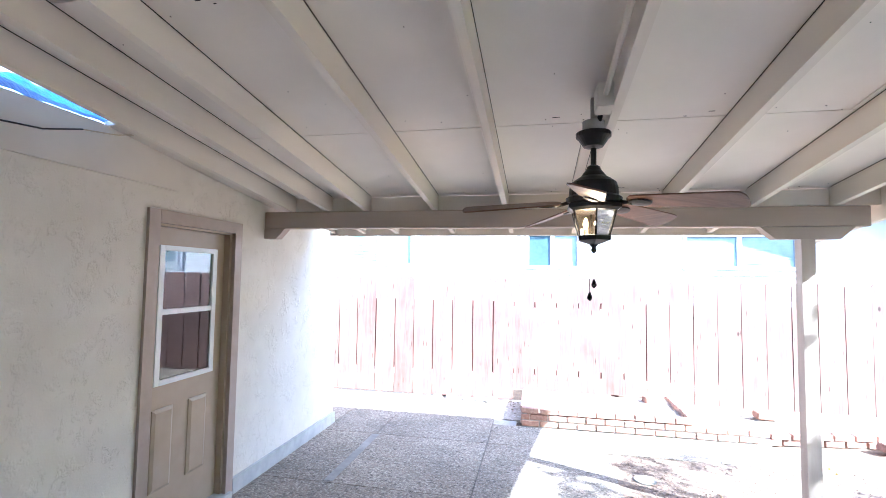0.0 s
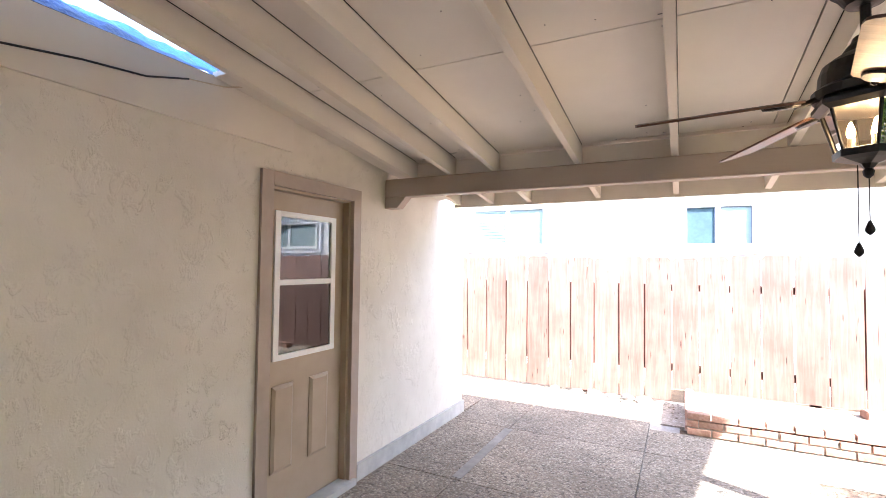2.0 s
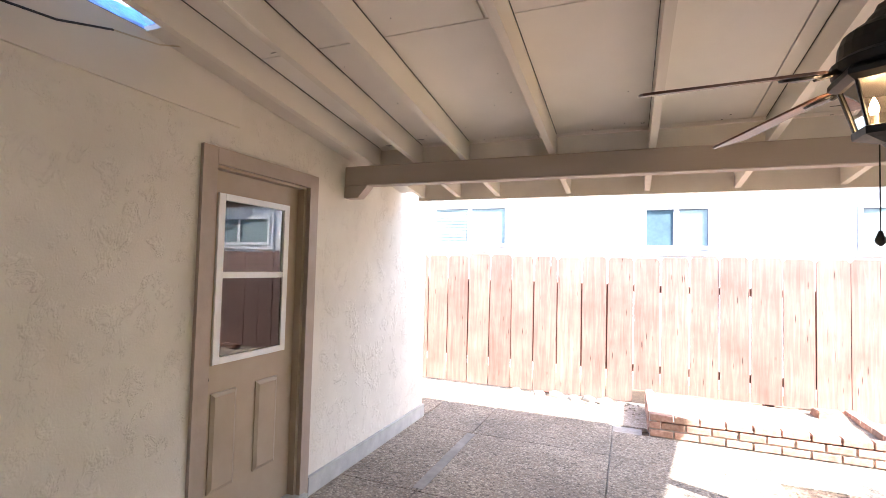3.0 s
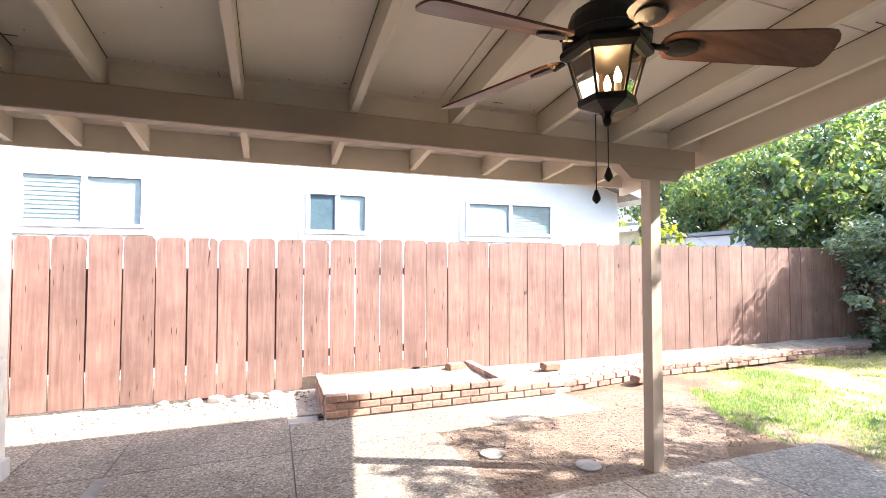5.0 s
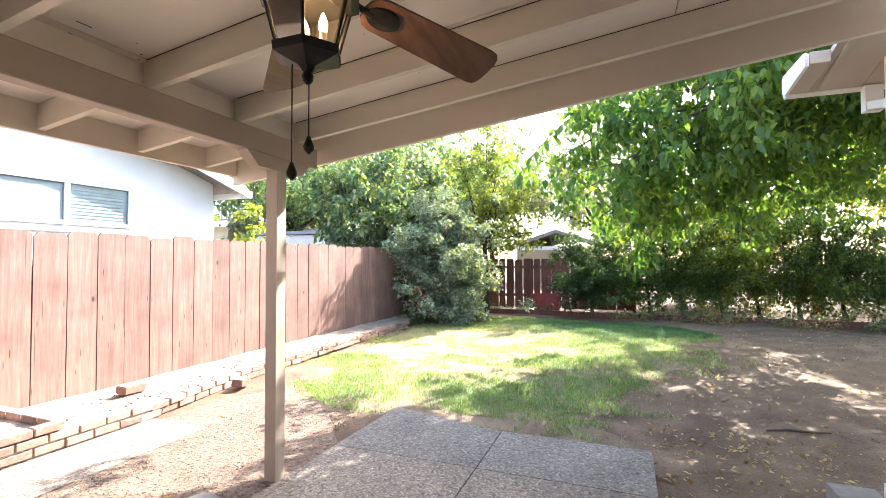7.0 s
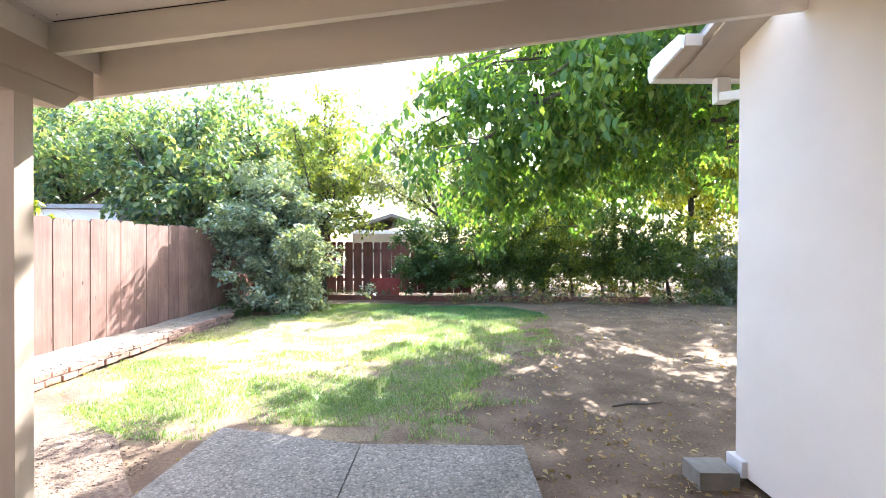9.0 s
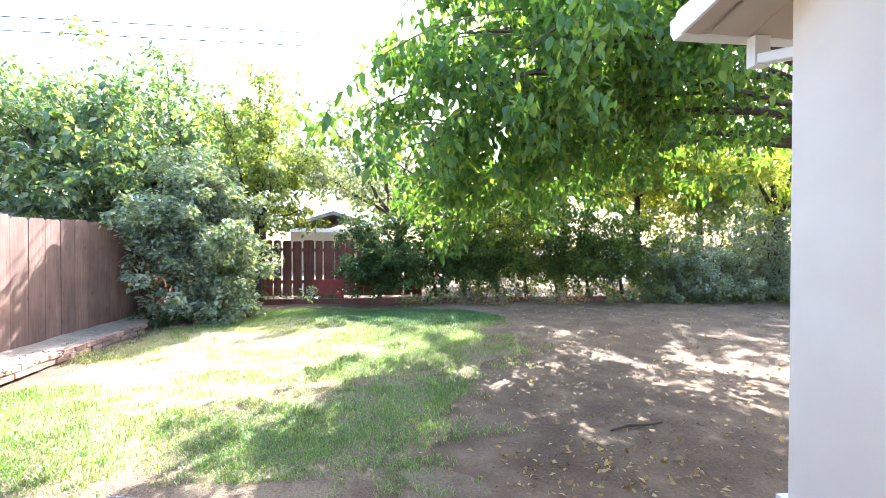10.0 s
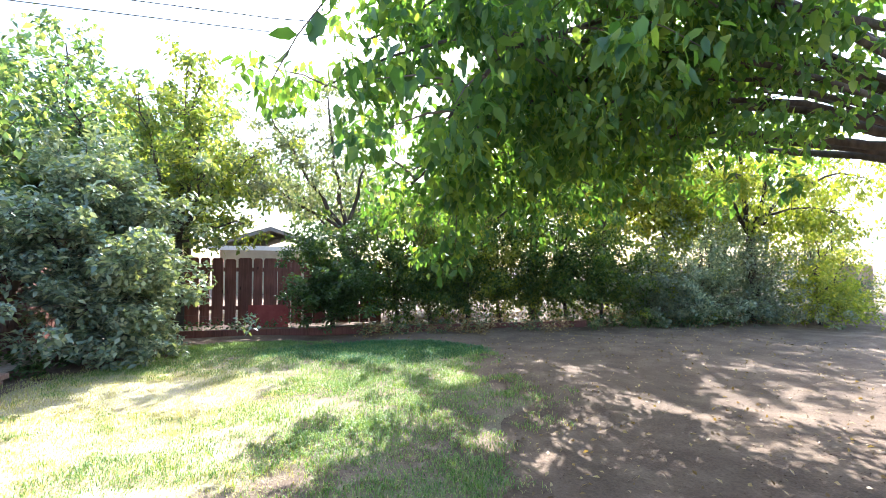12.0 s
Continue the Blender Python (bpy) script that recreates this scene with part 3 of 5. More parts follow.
# door in the west wall
def make_door():
    d = thing("door_1", (WX, 3.1, 0), "closed tan painted half-glass door with two lower panels", "door", kind="structure")
    x = WX
    part("casing_side", boxm(x - 0.01, x + 0.022, 2.624, 2.712, 0.02, 2.158), M_TRIM, d, bevel=0.004)
    part("casing_side", boxm(x - 0.01, x + 0.022, 3.472, 3.556, 0.02, 2.158), M_TRIM, d, bevel=0.004)
    part("casing_head", boxm(x - 0.01, x + 0.024, 2.712, 3.472, 2.072, 2.158), M_TRIM, d, bevel=0.004)
    part("jamb", boxm(x - 0.19, x - 0.012, 2.70, 2.722, 0.05, 2.08), M_DOOR, d)
    part("jamb", boxm(x - 0.19, x - 0.012, 3.45, 3.48, 0.05, 2.08), M_DOOR, d)
    part("jamb_head", boxm(x - 0.19, x - 0.012, 2.722, 3.45, 2.058, 2.084), M_DOOR, d)
    part("threshold", boxm(x - 0.2, x + 0.05, 2.66, 3.52, 0.0, 0.045), M_STEM, d, "grey concrete door sill", bevel=0.006)
    y0, y1, fx = 2.724, 3.448, x - 0.062
    leaf = bmesh.new()
    wall_with_hole(leaf, "x", fx - 0.044, fx, y0, y1, 0.05, 2.056, y0 + 0.08, y1 - 0.10, 1.005, 1.935)
    leaf_ob = part("door_leaf", leaf, M_DOOR, d)
    for p0, p1 in ((y0 + 0.078, y0 + 0.255), (y0 + 0.402, y0 + 0.582)):
        bm = bmesh.new()
        box(bm, fx, fx + 0.007, p0, p1, 0.32, 0.85)
        top = [f for f in bm.faces if f.normal.x > 0.5 or f.calc_center_median().x > fx + 0.006]
        r = bmesh.ops.inset_individual(bm, faces=top, thickness=0.022, depth=-0.012)
        r = bmesh.ops.inset_individual(bm, faces=top, thickness=0.03, depth=0.010)
        part("door_panel", bm, M_DOOR, leaf_ob)
    w0, w1, z0, z1 = y0 + 0.08, y1 - 0.10, 1.005, 1.935
    f = 0.035
    win = part("door_window", boxm(fx - 0.01, fx + 0.014, w0 - 0.008, w0 + f, z0, z1), M_WHITE, leaf_ob, "white sash window with a sliding lower pane", bevel=0.003)
    part("sash", boxm(fx - 0.01, fx + 0.014, w1 - f, w1 + 0.008, z0, z1), M_WHITE, leaf_ob, bevel=0.003)
    part("sash", boxm(fx - 0.01, fx + 0.016, w0 + f, w1 - f, z1 - f, z1), M_WHITE, leaf_ob, bevel=0.003)
    part("sash", boxm(fx - 0.01, fx + 0.016, w0 + f, w1 - f, z0, z0 + f), M_WHITE, leaf_ob, bevel=0.003)
    part("meeting_rail", boxm(fx - 0.01, fx + 0.012, w0 + f, w1 - f, 1.47, 1.505), M_WHITE, leaf_ob, bevel=0.003)
    part("pane", boxm(fx - 0.004, fx, w0 + f, w1 - f, 1.505, z1 - f), M_GLASS, leaf_ob)
    part("pane", boxm(fx + 0.002, fx + 0.005, w0 + f, w1 - f, z0 + f, 1.47), M_SCREENGLASS, leaf_ob, "dim screened lower pane")
    bm = bmesh.new()
    lathe(bm, 0, 0, [(0.013, 0), (0.014, 0.004), (0.006, 0.007), (0.006, 0.012), (0.004, 0.014)], 16)
    bmesh.ops.transform(bm, matrix=Matrix.Translation((fx, y0 + 0.05, 0.93)) @ Matrix.Rotation(radians(90), 4, "Y"), verts=bm.verts)
    part("lock", bm, M_IRON, leaf_ob, "dark round lock")
    # solid block, coloured near-black in place of the unlit room's shade
    tagged(part("inner_room", boxm(x - 1.8, x - 0.9, 2.3, 4.0, 0.0, 2.4), M_DARKROOM), "near-black block standing in for the unlit room behind the door glass", "wall", kind="structure")


make_door()

# ---- patio cover ----
SL = 0.125
BY = 3.90


def under(y):
    return 2.31 + SL * (BY - y)


def sloped(bm, x0, x1, y0, y1, lift0, lift1):
    """A bar that follows the roof's fall between y0 and y1."""
    vs = box(bm, x0, x1, y0, y1, 0, 1)
    for v in vs:
        v.co.z = under(v.co.y) + (lift1 if v.co.z > 0.5 else lift0)
    return vs


cover = thing("patio_cover", (0.5, 3.94, 0), "beige painted wooden patio cover with open rafters", "patio cover", kind="structure")
for rx in (-1.61, -1.26, -0.90, -0.30, 0.29, 0.89, 1.51, 2.09, 2.63):
    bm = bmesh.new()
    sloped(bm, rx - 0.02, rx + 0.02, 0.295, 4.83, 0.0, 0.14)
    part("rafter", bm, M_RAFTER, cover, bevel=0.004)
    joint = bmesh.new()
    for side in (-0.0225, 0.0225):
        sloped(joint, rx + side - 0.0012, rx + side + 0.0012, 0.4, 3.96, 0.1395, 0.1435)
    part("joint", joint, M_CABLE, cover, "dark open joint")
bm = bmesh.new()
sloped(bm, 2.93, 2.97, 0.295, 4.87, -0.09, 0.165)
part("barge_board", bm, M_RAFTER, cover, bevel=0.004)
part("fascia", boxm(-1.66, 2.93, 4.832, 4.868, under(4.85) - 0.02, under(4.85) + 0.16), M_RAFTER, cover, bevel=0.004)
rxs = [-1.61, -1.26, -0.90, -0.30, 0.29, 0.89, 1.51, 2.09, 2.63, 2.95]
for a, b in zip(rxs, rxs[1:]):
    part("blocking", boxm(a + 0.021, b - 0.021, 3.985, 4.02, 2.312, 2.43), M_RAFTER, cover)
bm = prism(bmesh.new(), [(WX + 0.002, 3.893), (2.85, 3.955), (2.85, 4.045), (WX + 0.002, 3.983)], "z", 2.155, 2.303)
beam = part("beam", bm, M_BEAM, cover, "taupe painted beam", bevel=0.006)
bm = prism(bmesh.new(), [(WX + 0.002, 2.153), (WX + 0.20, 2.153), (WX + 0.12, 2.065), (WX + 0.002, 2.065)], "y", BY - 0.005, BY + 0.085)
part("corbel", bm, M_BEAM, cover)
bm = prism(bmesh.new(), [(2.14, 2.153), (2.24, 2.065), (2.66, 2.065), (2.75, 2.153)], "y", BY + 0.052, BY + 0.138)
part("corbel", bm, M_BEAM, cover)
part("post", boxm(2.405, 2.495, BY + 0.05, BY + 0.14, -0.02, 2.065), M_POST, cover, bevel=0.006)

bm = bmesh.new()
sloped(bm, WX + 0.004, -1.632, 2.3, 4.83, 0.06, 0.085)
part("closing_board", bm, M_FRIEZE, cover)

ceil = bmesh.new()
y = 0.30
row = 0
while y < 4.8:
    y1 = min(y + 1.22, 4.83)
    x = -1.64 - (row % 2) * 1.2
    while x < 2.92:
        a, b = max(x, -1.64), min(x + 2.44, 2.928)
        if b - a > 0.05:
            sloped(ceil, a + 0.0035, b - 0.0035, y + 0.0035, y1 - 0.0035, 0.1445, 0.16)
        x += 2.44
    y += 1.22
    row += 1
tagged(part("ceiling", ceil, M_CEIL), "beige painted plywood patio ceiling with dark seams", "ceiling", kind="structure")
g = np.random.default_rng(5)
pins = bmesh.new()
for _ in range(90):
    a, b, w = g.uniform(-1.5, 2.85), 0.30 + 1.22 * g.integers(1, 4) + g.normal(0, 0.05), 0.002 + 0.03 * g.uniform() ** 4
    sloped(pins, a - w, a + w, b - 0.0018, b + 0.0018, 0.1425, 0.146)
for _ in range(70):
    a, b = g.uniform(-1.5, 2.85), g.uniform(0.5, 4.6)
    sloped(pins, a - 0.0025, a + 0.0025, b - 0.002, b + 0.002, 0.143, 0.146)
tagged(part("nail_heads", pins, M_CABLE), "dark nail heads and slits in the painted ceiling", "nails", kind="stuff")
deck = bmesh.new()
sloped(deck, -1.80, 2.99, 0.295, 4.90, 0.17, 0.195)
tagged(part("roof_deck", deck, M_ROOF), "thin grey roofing over the patio", "roof", kind="structure")

# ---- eave corner of the house ----
eave = thing("house_eave", (3.8, 0.3, 2.5), "white gutter end and beige eave at the house corner", "eave", kind="structure")
bm = prism(bmesh.new(), [(3.792, 2.61), (3.89, 2.61), (3.92, 2.66), (3.92, 2.74), (3.792, 2.74)], "y", -2.6, 0.70)
part("gutter", bm, M_WHITE, eave, "white metal gutter", bevel=0.004)
bm = prism(bmesh.new(), [(3.787, 2.604), (3.832, 2.655), (3.826, 2.738), (3.80, 2.752), (3.415, 2.752), (3.377, 2.728), (3.386, 2.657)], "y", 0.702, 0.725)
part("end_cap", bm, M_WHITE, eave, "white chamfered end board", bevel=0.003)
bm = prism(bmesh.new(), [(3.79, 2.612), (3.79, 2.70), (3.38, 2.745), (3.38, 2.668)], "y", 0.592, 0.70)
part("return_block", bm, M_EAVE, eave, bevel=0.004)
bm = prism(bmesh.new(), [(3.79, 2.616), (3.79, 2.65), (3.20, 2.80), (3.20, 2.765)], "y", 0.294, 0.59)
part("gable_soffit", bm, M_EAVE, eave)
bm = prism(bmesh.new(), [(3.765, 2.606), (3.765, 2.66), (3.20, 2.81), (3.20, 2.748)], "y", 0.52, 0.545)
part("rake_board", bm, M_EAVE, eave, bevel=0.003)
bm = prism(bmesh.new(), [(3.79, 2.616), (3.79, 2.65), (3.502, 2.72), (3.502, 2.69)], "y", -2.6, 0.29)
part("eave_soffit", bm, M_EAVE, eave)
bm = prism(bmesh.new(), [(3.20, 2.905), (3.82, 2.758), (3.82, 2.785), (3.20, 2.935)], "y", -2.6, 0.50)
part("roof", bm, M_ROOF, eave)
ds = part("downspout", boxm(3.755, 3.82, 0.19, 0.285, 2.44, 2.612), M_WHITE, eave, "white downspout elbow", bevel=0.006)
bm = prism(bmesh.new(), [(3.752, 2.445), (3.752, 2.505), (3.503, 2.445), (3.503, 2.385)], "y", 0.195, 0.28)
part("offset_pipe", bm, M_WHITE, ds, bevel=0.006)
tagged(part("concrete_pad", boxm(3.31, 3.52, 0.38, 0.62, -0.045, 0.065), M_BAND, bevel=0.008), "low grey concrete block by the wall corner", "concrete block")


# ---- ceiling fan ----
def make_fan():
    cx, cy = 0.809, 2.484
    fan = thing("ceiling_fan", (cx, cy, 2.5), "dark bronze ceiling fan with five wooden blades and a lit lantern", "ceiling fan")
    top = under(cy)
    part("mount_box", lathe(bmesh.new(), cx, cy, [(0.04, 2.462), (0.052, 2.464), (0.052, 2.515), (0.048, 2.518)], 20), M_GREYBOX, fan, "grey round mounting box")
    part("hanger", boxm(cx - 0.012, cx + 0.036, cy - 0.02, cy + 0.02, 2.516, under(cy) + 0.143), M_GREYBOX, fan)
    part("canopy", lathe(bmesh.new(), cx, cy, [(0.020, 2.386), (0.046, 2.392), (0.070, 2.428), (0.083, 2.440), (0.083, 2.458), (0.079, 2.462)], 24), M_IRON, fan, smooth=False)
    part("downrod", lathe(bmesh.new(), cx, cy, [(0.0135, 2.285), (0.0135, 2.39)], 12), M_IRON, fan)
    part("motor_housing", lathe(bmesh.new(), cx, cy, [(0.10, 2.108), (0.128, 2.118), (0.131, 2.140), (0.116, 2.152), (0.113, 2.190), (0.104, 2.216), (0.080, 2.234), (0.060, 2.246), (0.048, 2.264), (0.036, 2.278), (0.030, 2.294), (0.018, 2.302)], 28), M_IRON, fan, smooth=False)
    # lantern
    T = radians(30)
    part("lantern_cap", lathe(bmesh.new(), cx, cy, [(0.116, 2.078), (0.137, 2.090), (0.137, 2.104), (0.124, 2.120), (0.09, 2.128)], 6, T), M_IRON, fan)
    part("lantern_base", lathe(bmesh.new(), cx, cy, [(0.012, 1.905), (0.022, 1.918), (0.062, 1.930), (0.084, 1.938), (0.086, 1.958), (0.072, 1.962)], 6, T), M_IRON, fan)
    part("finial", lathe(bmesh.new(), cx, cy, [(0.004, 1.876), (0.012, 1.884), (0.014, 1.896), (0.008, 1.910)], 12), M_IRON, fan)
    for k in range(6):
        a0, a1 = T + k * math.pi / 3, T + (k + 1) * math.pi / 3
        bm = bmesh.new()
        tube(bm, [(cx + 0.112 * math.cos(a0), cy + 0.112 * math.sin(a0), 2.084), (cx + 0.076 * math.cos(a0), cy + 0.076 * math.sin(a0), 1.956)], 0.0048, 6)
        part("lantern_bar", bm, M_IRON, fan)
        bm = bmesh.new()
        q = [bm.verts.new((cx + r * math.cos(a), cy + r * math.sin(a), z)) for r, a, z in ((0.109, a0, 2.083), (0.109, a1, 2.083), (0.074, a1, 1.960), (0.074, a0, 1.960))]
        bm.faces.new(q)
        pane = part("lantern_pane", bm, M_LAMPGLASS, fan, "seeded amber glass pane")
        pane.visible_shadow = False
    for k in range(3):
        a = radians(47 + 120 * k)
        bx, by = cx + 0.037 * math.cos(a), cy + 0.037 * math.sin(a)
        part("candle_sleeve", lathe(bmesh.new(), bx, by, [(0.010, 1.963), (0.010, 1.998)], 10), M_GREYBOX, fan)
        part("bulb", lathe(bmesh.new(), bx, by, [(0.006, 1.998), (0.0105, 2.010), (0.0105, 2.020), (0.006, 2.036), (0.0015, 2.046)], 10), M_BULB, fan, "glowing candle bulb", smooth=True)
    for dx, dy, z in ((0.0, -0.004, 1.712), (-0.016, 0.032, 1.650)):
        chain = bmesh.new()
        tube(chain, [(cx + dx, cy + dy, 1.925), (cx + dx, cy + dy, z + 0.04)], 0.0018, 5)
        ch = part("pull_chain", chain, M_IRON, fan)
        part("chain_knob", lathe(bmesh.new(), cx + dx, cy + dy, [(0.003, z - 0.002), (0.012, z + 0.008), (0.013, z + 0.016), (0.004, z + 0.04)], 10), M_IRON, ch, smooth=True)
    for k in range(5):
        rot = Matrix.Translation((cx, cy, 2.128)) @ Matrix.Rotation(radians(-27 + 72 * k), 4, "Z")
        tilt = rot @ Matrix.Rotation(radians(4.5), 4, "Y") @ Matrix.Rotation(radians(-17), 4, "X")
        bm = bmesh.new()
        out = []
        for i in range(9):
            t = math.pi * i / 8
            out.append((0.585 + 0.045 * math.sin(t) ** 0.6 + 0.012 * math.cos(t), 0.074 * math.copysign(abs(math.cos(t)) ** 0.7, math.cos(t))))
        for i in range(7):
            t = math.pi * i / 6
            out.append((0.20 - 0.045 * math.sin(t), -0.056 * math.cos(t)))
        prism(bm, [(u, w) for u, w in out], "z", -0.003, 0.004)
        bmesh.ops.transform(bm, matrix=tilt, verts=bm.verts)
        bl = part("blade", bm, M_BLADE, fan, "reddish brown wooden blade")
        bm = bmesh.new()
        tube(bm, [tilt @ Vector(p) for p in ((0.11, 0, 0.005), (0.145, 0, -0.006), (0.18, 0, -0.012))], 0.009, 8)
        lathe(bm, 0, 0, [(0.012, -0.016), (0.033, -0.012), (0.035, -0.005)], 16)
        for v in bm.verts:
            if v.co.length < 0.1:
                v.co = tilt @ Vector((v.co.x * 1.5 + 0.215, v.co.y, v.co.z))
        part("blade_bracket", bm, M_IRON, bl, "dark metal bracket")


make_fan()
jb = thing("junction_box", (0.87, 2.50, 2.63), "pale painted conduit box with pipe along a rafter", "junction box")
bz = under(2.3)
part("box", boxm(0.80, 0.868, 2.24, 2.36, bz - 0.005, bz + 0.10), M_RAFTER, jb, bevel=0.006)
part("cover_plate", boxm(0.797, 0.799, 2.25, 2.35, bz + 0.0, bz + 0.095), M_RAFTER, jb)
bm = tube(bmesh.new(), [(0.835, 0.30, under(0.30) + 0.05), (0.835, 1.3, under(1.3) + 0.05), (0.835, 2.245, bz + 0.05)], 0.012, 10)
part("conduit", bm, M_RAFTER, jb)
bm = tube(bmesh.new(), [(0.845, 2.35, bz + 0.05), (0.84, 2.39, bz + 0.045), (0.835, 2.43, bz + 0.02), (0.83, 2.455, bz - 0.01), (0.828, 2.47, 2.512)], 0.012, 8)
part("flex_pipe", bm, M_CABLE, jb)

bm = tube(bmesh.new(), [(WX + 0.035, 0.3, 2.30), (WX + 0.035, 0.9, 2.335), (WX + 0.035, 1.33, 2.355), (WX + 0.035, 1.7, 2.415), (WX + 0.035, 1.95, 2.44), (WX + 0.035, 2.15, 2.50)], 0.0045, 8)
cable = tagged(part("cable", bm, M_CABLE), "black cable sagging along the beige board", "cable")
bm = tube(bmesh.new(), [(WX + 0.035, 2.15, 2.50), (WX + 0.035, 2.35, 2.53), (WX + 0.08, 2.5, 2.575)], 0.004, 6)
part("tan_end", bm, M_TAN, cable, "tan bare end of the cable")

# crumpled blue tarp on the roof edge
tv, tf = [], []
TN, TM = 60, 14
for i in range(TN):
    for j in range(TM):
        yy = 0.5 + 1.95 * i / (TN - 1)
        u = j / (TM - 1)
        hgt = 0.02 + (0.17 * max(0, math.sin(yy * 5.2 + 0.6)) ** 1.5 + 0.05) * math.sin(math.pi * min(1, u * 1.3)) + 0.03 * noise.noise((yy * 9, u * 5, 2.0))
        tv.append((WX - 0.03 - 0.32 * u, yy + 0.02 * math.sin(u * 9), 2.575 + max(0.004, hgt) + 0.16 * u))
for i in range(TN - 1):
    for j in range(TM - 1):
        tf.append((i * TM + j, (i + 1) * TM + j, (i + 1) * TM + j + 1, i * TM + j + 1))
tarp = fast_mesh("blue_tarp", np.array(tv), np.array(tf), M_TARP)
tagged(tarp, "crumpled shiny blue tarp lying on the roof edge", "tarp")


# ---- fences ----
def fence_board(name, parent, x, y, w, z0, z1, material, axis="x", r=None, lean=0.0):
    c = 0.035
    out = [(-w / 2, 0), (w / 2, 0), (w / 2, z1 - z0 - c), (w / 2 - c * 0.9, z1 - z0), (-w / 2 + c * 0.9, z1 - z0), (-w / 2, z1 - z0 - c)]
    bm = prism(bmesh.new(), out, "y", -0.011, 0.011)
    me = bpy.data.meshes.new(name)
    bm.to_mesh(me)
    bm.free()
    me.materials.append(material)
    ob = new(name, me)
    ob.matrix_basis = Matrix.Translation((x, y, z0)) @ Matrix.Rotation(radians(90 if axis == "y" else 0), 4, "Z") @ Matrix.Rotation(radians(lean), 4, "Y")
    ob.parent = parent
    ob.matrix_parent_inverse = parent.matrix_basis.inverted()
    return ob


FY = 6.945
fr = random.Random(5)


def split_board(parent, x, w, z0, z1, material):
    """A board whose top has cracked open along the grain."""
    h, c, k = z1 - z0, 0.035, 0.2 * w
    out = [(-w / 2, 0), (w / 2, 0), (w / 2, h - c), (w / 2 - c, h), (k + 0.012, h), (k + 0.004, h - 0.07), (k + 0.016, h - 0.13), (k + 0.005, h - 0.22), (k - 0.004, h - 0.31),
           (k - 0.006, h - 0.21), (k + 0.002, h - 0.13), (k - 0.008, h - 0.07), (k - 0.002, h), (-w / 2 + c, h), (-w / 2, h - c)]
    bm = prism(bmesh.new(), out, "y", -0.010, 0.010)
    bmesh.ops.translate(bm, verts=bm.verts, vec=(x, FY, z0))
    part("board", bm, material, parent, "cracked board")


fence = thing("fence", (0, FY + 0.05, 0), "weathered red-stained dog-eared board fence with narrow gaps", "fence", kind="structure")
x, nb = -3.636, 0
while x < 13.6:
    pitch = (0.2962 if x < 2.2 else 0.2925) + fr.uniform(-0.004, 0.004)
    if x < 0.2:
        gap, up = fr.choice((0.014, 0.018, 0.016)), 0.03
    elif x < 2.2:
        gap, up = fr.choice((0.012, 0.017, 0.011)), 0.18
    else:
        gap, up = fr.choice((0.008, 0.010, 0.013, 0.007)), 0.07
    top = 1.745 + fr.uniform(-0.018, 0.018)
    # far boards take the darker wood colour for the shadow over them
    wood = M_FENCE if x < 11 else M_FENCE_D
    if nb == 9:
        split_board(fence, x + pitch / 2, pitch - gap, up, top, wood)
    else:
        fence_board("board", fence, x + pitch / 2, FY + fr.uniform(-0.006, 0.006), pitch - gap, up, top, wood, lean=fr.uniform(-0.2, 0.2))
    if x + pitch < -0.02 or x + pitch > 1.8:
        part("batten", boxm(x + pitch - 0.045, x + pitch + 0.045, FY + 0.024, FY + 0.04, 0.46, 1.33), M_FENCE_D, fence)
    x += pitch
    nb += 1
for z in (0.42, 1.37):
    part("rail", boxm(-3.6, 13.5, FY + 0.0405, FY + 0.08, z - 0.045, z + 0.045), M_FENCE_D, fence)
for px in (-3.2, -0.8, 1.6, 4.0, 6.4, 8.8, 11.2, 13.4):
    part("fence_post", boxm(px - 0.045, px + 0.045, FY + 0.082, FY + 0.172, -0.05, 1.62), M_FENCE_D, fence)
BX = 14.1
back_fence = thing("back_fence", (BX + 0.05, 4, 0), "dark reddish-brown board fence with light showing through the gaps", "fence", kind="structure")
y = 6.8
while y > -3.0:
    w = fr.choice((0.19, 0.23, 0.285))
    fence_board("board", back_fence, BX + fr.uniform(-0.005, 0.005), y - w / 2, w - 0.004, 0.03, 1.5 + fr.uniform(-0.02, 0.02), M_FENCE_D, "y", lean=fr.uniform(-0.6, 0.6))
    y -= w + fr.choice((0.008, 0.02, 0.035, 0.045))
    if y < 1.6:
        break
for z in (0.4, 1.25):
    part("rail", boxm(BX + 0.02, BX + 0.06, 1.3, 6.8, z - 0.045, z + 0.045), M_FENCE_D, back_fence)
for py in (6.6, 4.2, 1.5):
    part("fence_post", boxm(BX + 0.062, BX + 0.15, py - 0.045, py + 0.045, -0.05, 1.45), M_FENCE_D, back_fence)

# ---- brick planter and border ----
bb = bmesh.new()
box(bb, -0.1, 0.1, -0.046, 0.046, 0, 0.062)
bmesh.ops.bevel(bb, geom=bb.edges[:], offset=0.006, segments=1, affect="EDGES")
BRICK = bpy.data.meshes.new("brick")
bb.to_mesh(BRICK)
bb.free()
BRICK.materials.append(M_BRICK)


def brick(parent, x, y, z, turn, s=1.0):
    ob = new("brick", BRICK)
    ob.matrix_basis = Matrix.Translation((x, y, z)) @ Matrix.Rotation(radians(turn + fr.uniform(-1.6, 1.6)), 4, "Z") @ Matrix.Diagonal((s, 1, 1, 1))
    ob.parent = parent
    ob.matrix_parent_inverse = parent.matrix_basis.inverted()


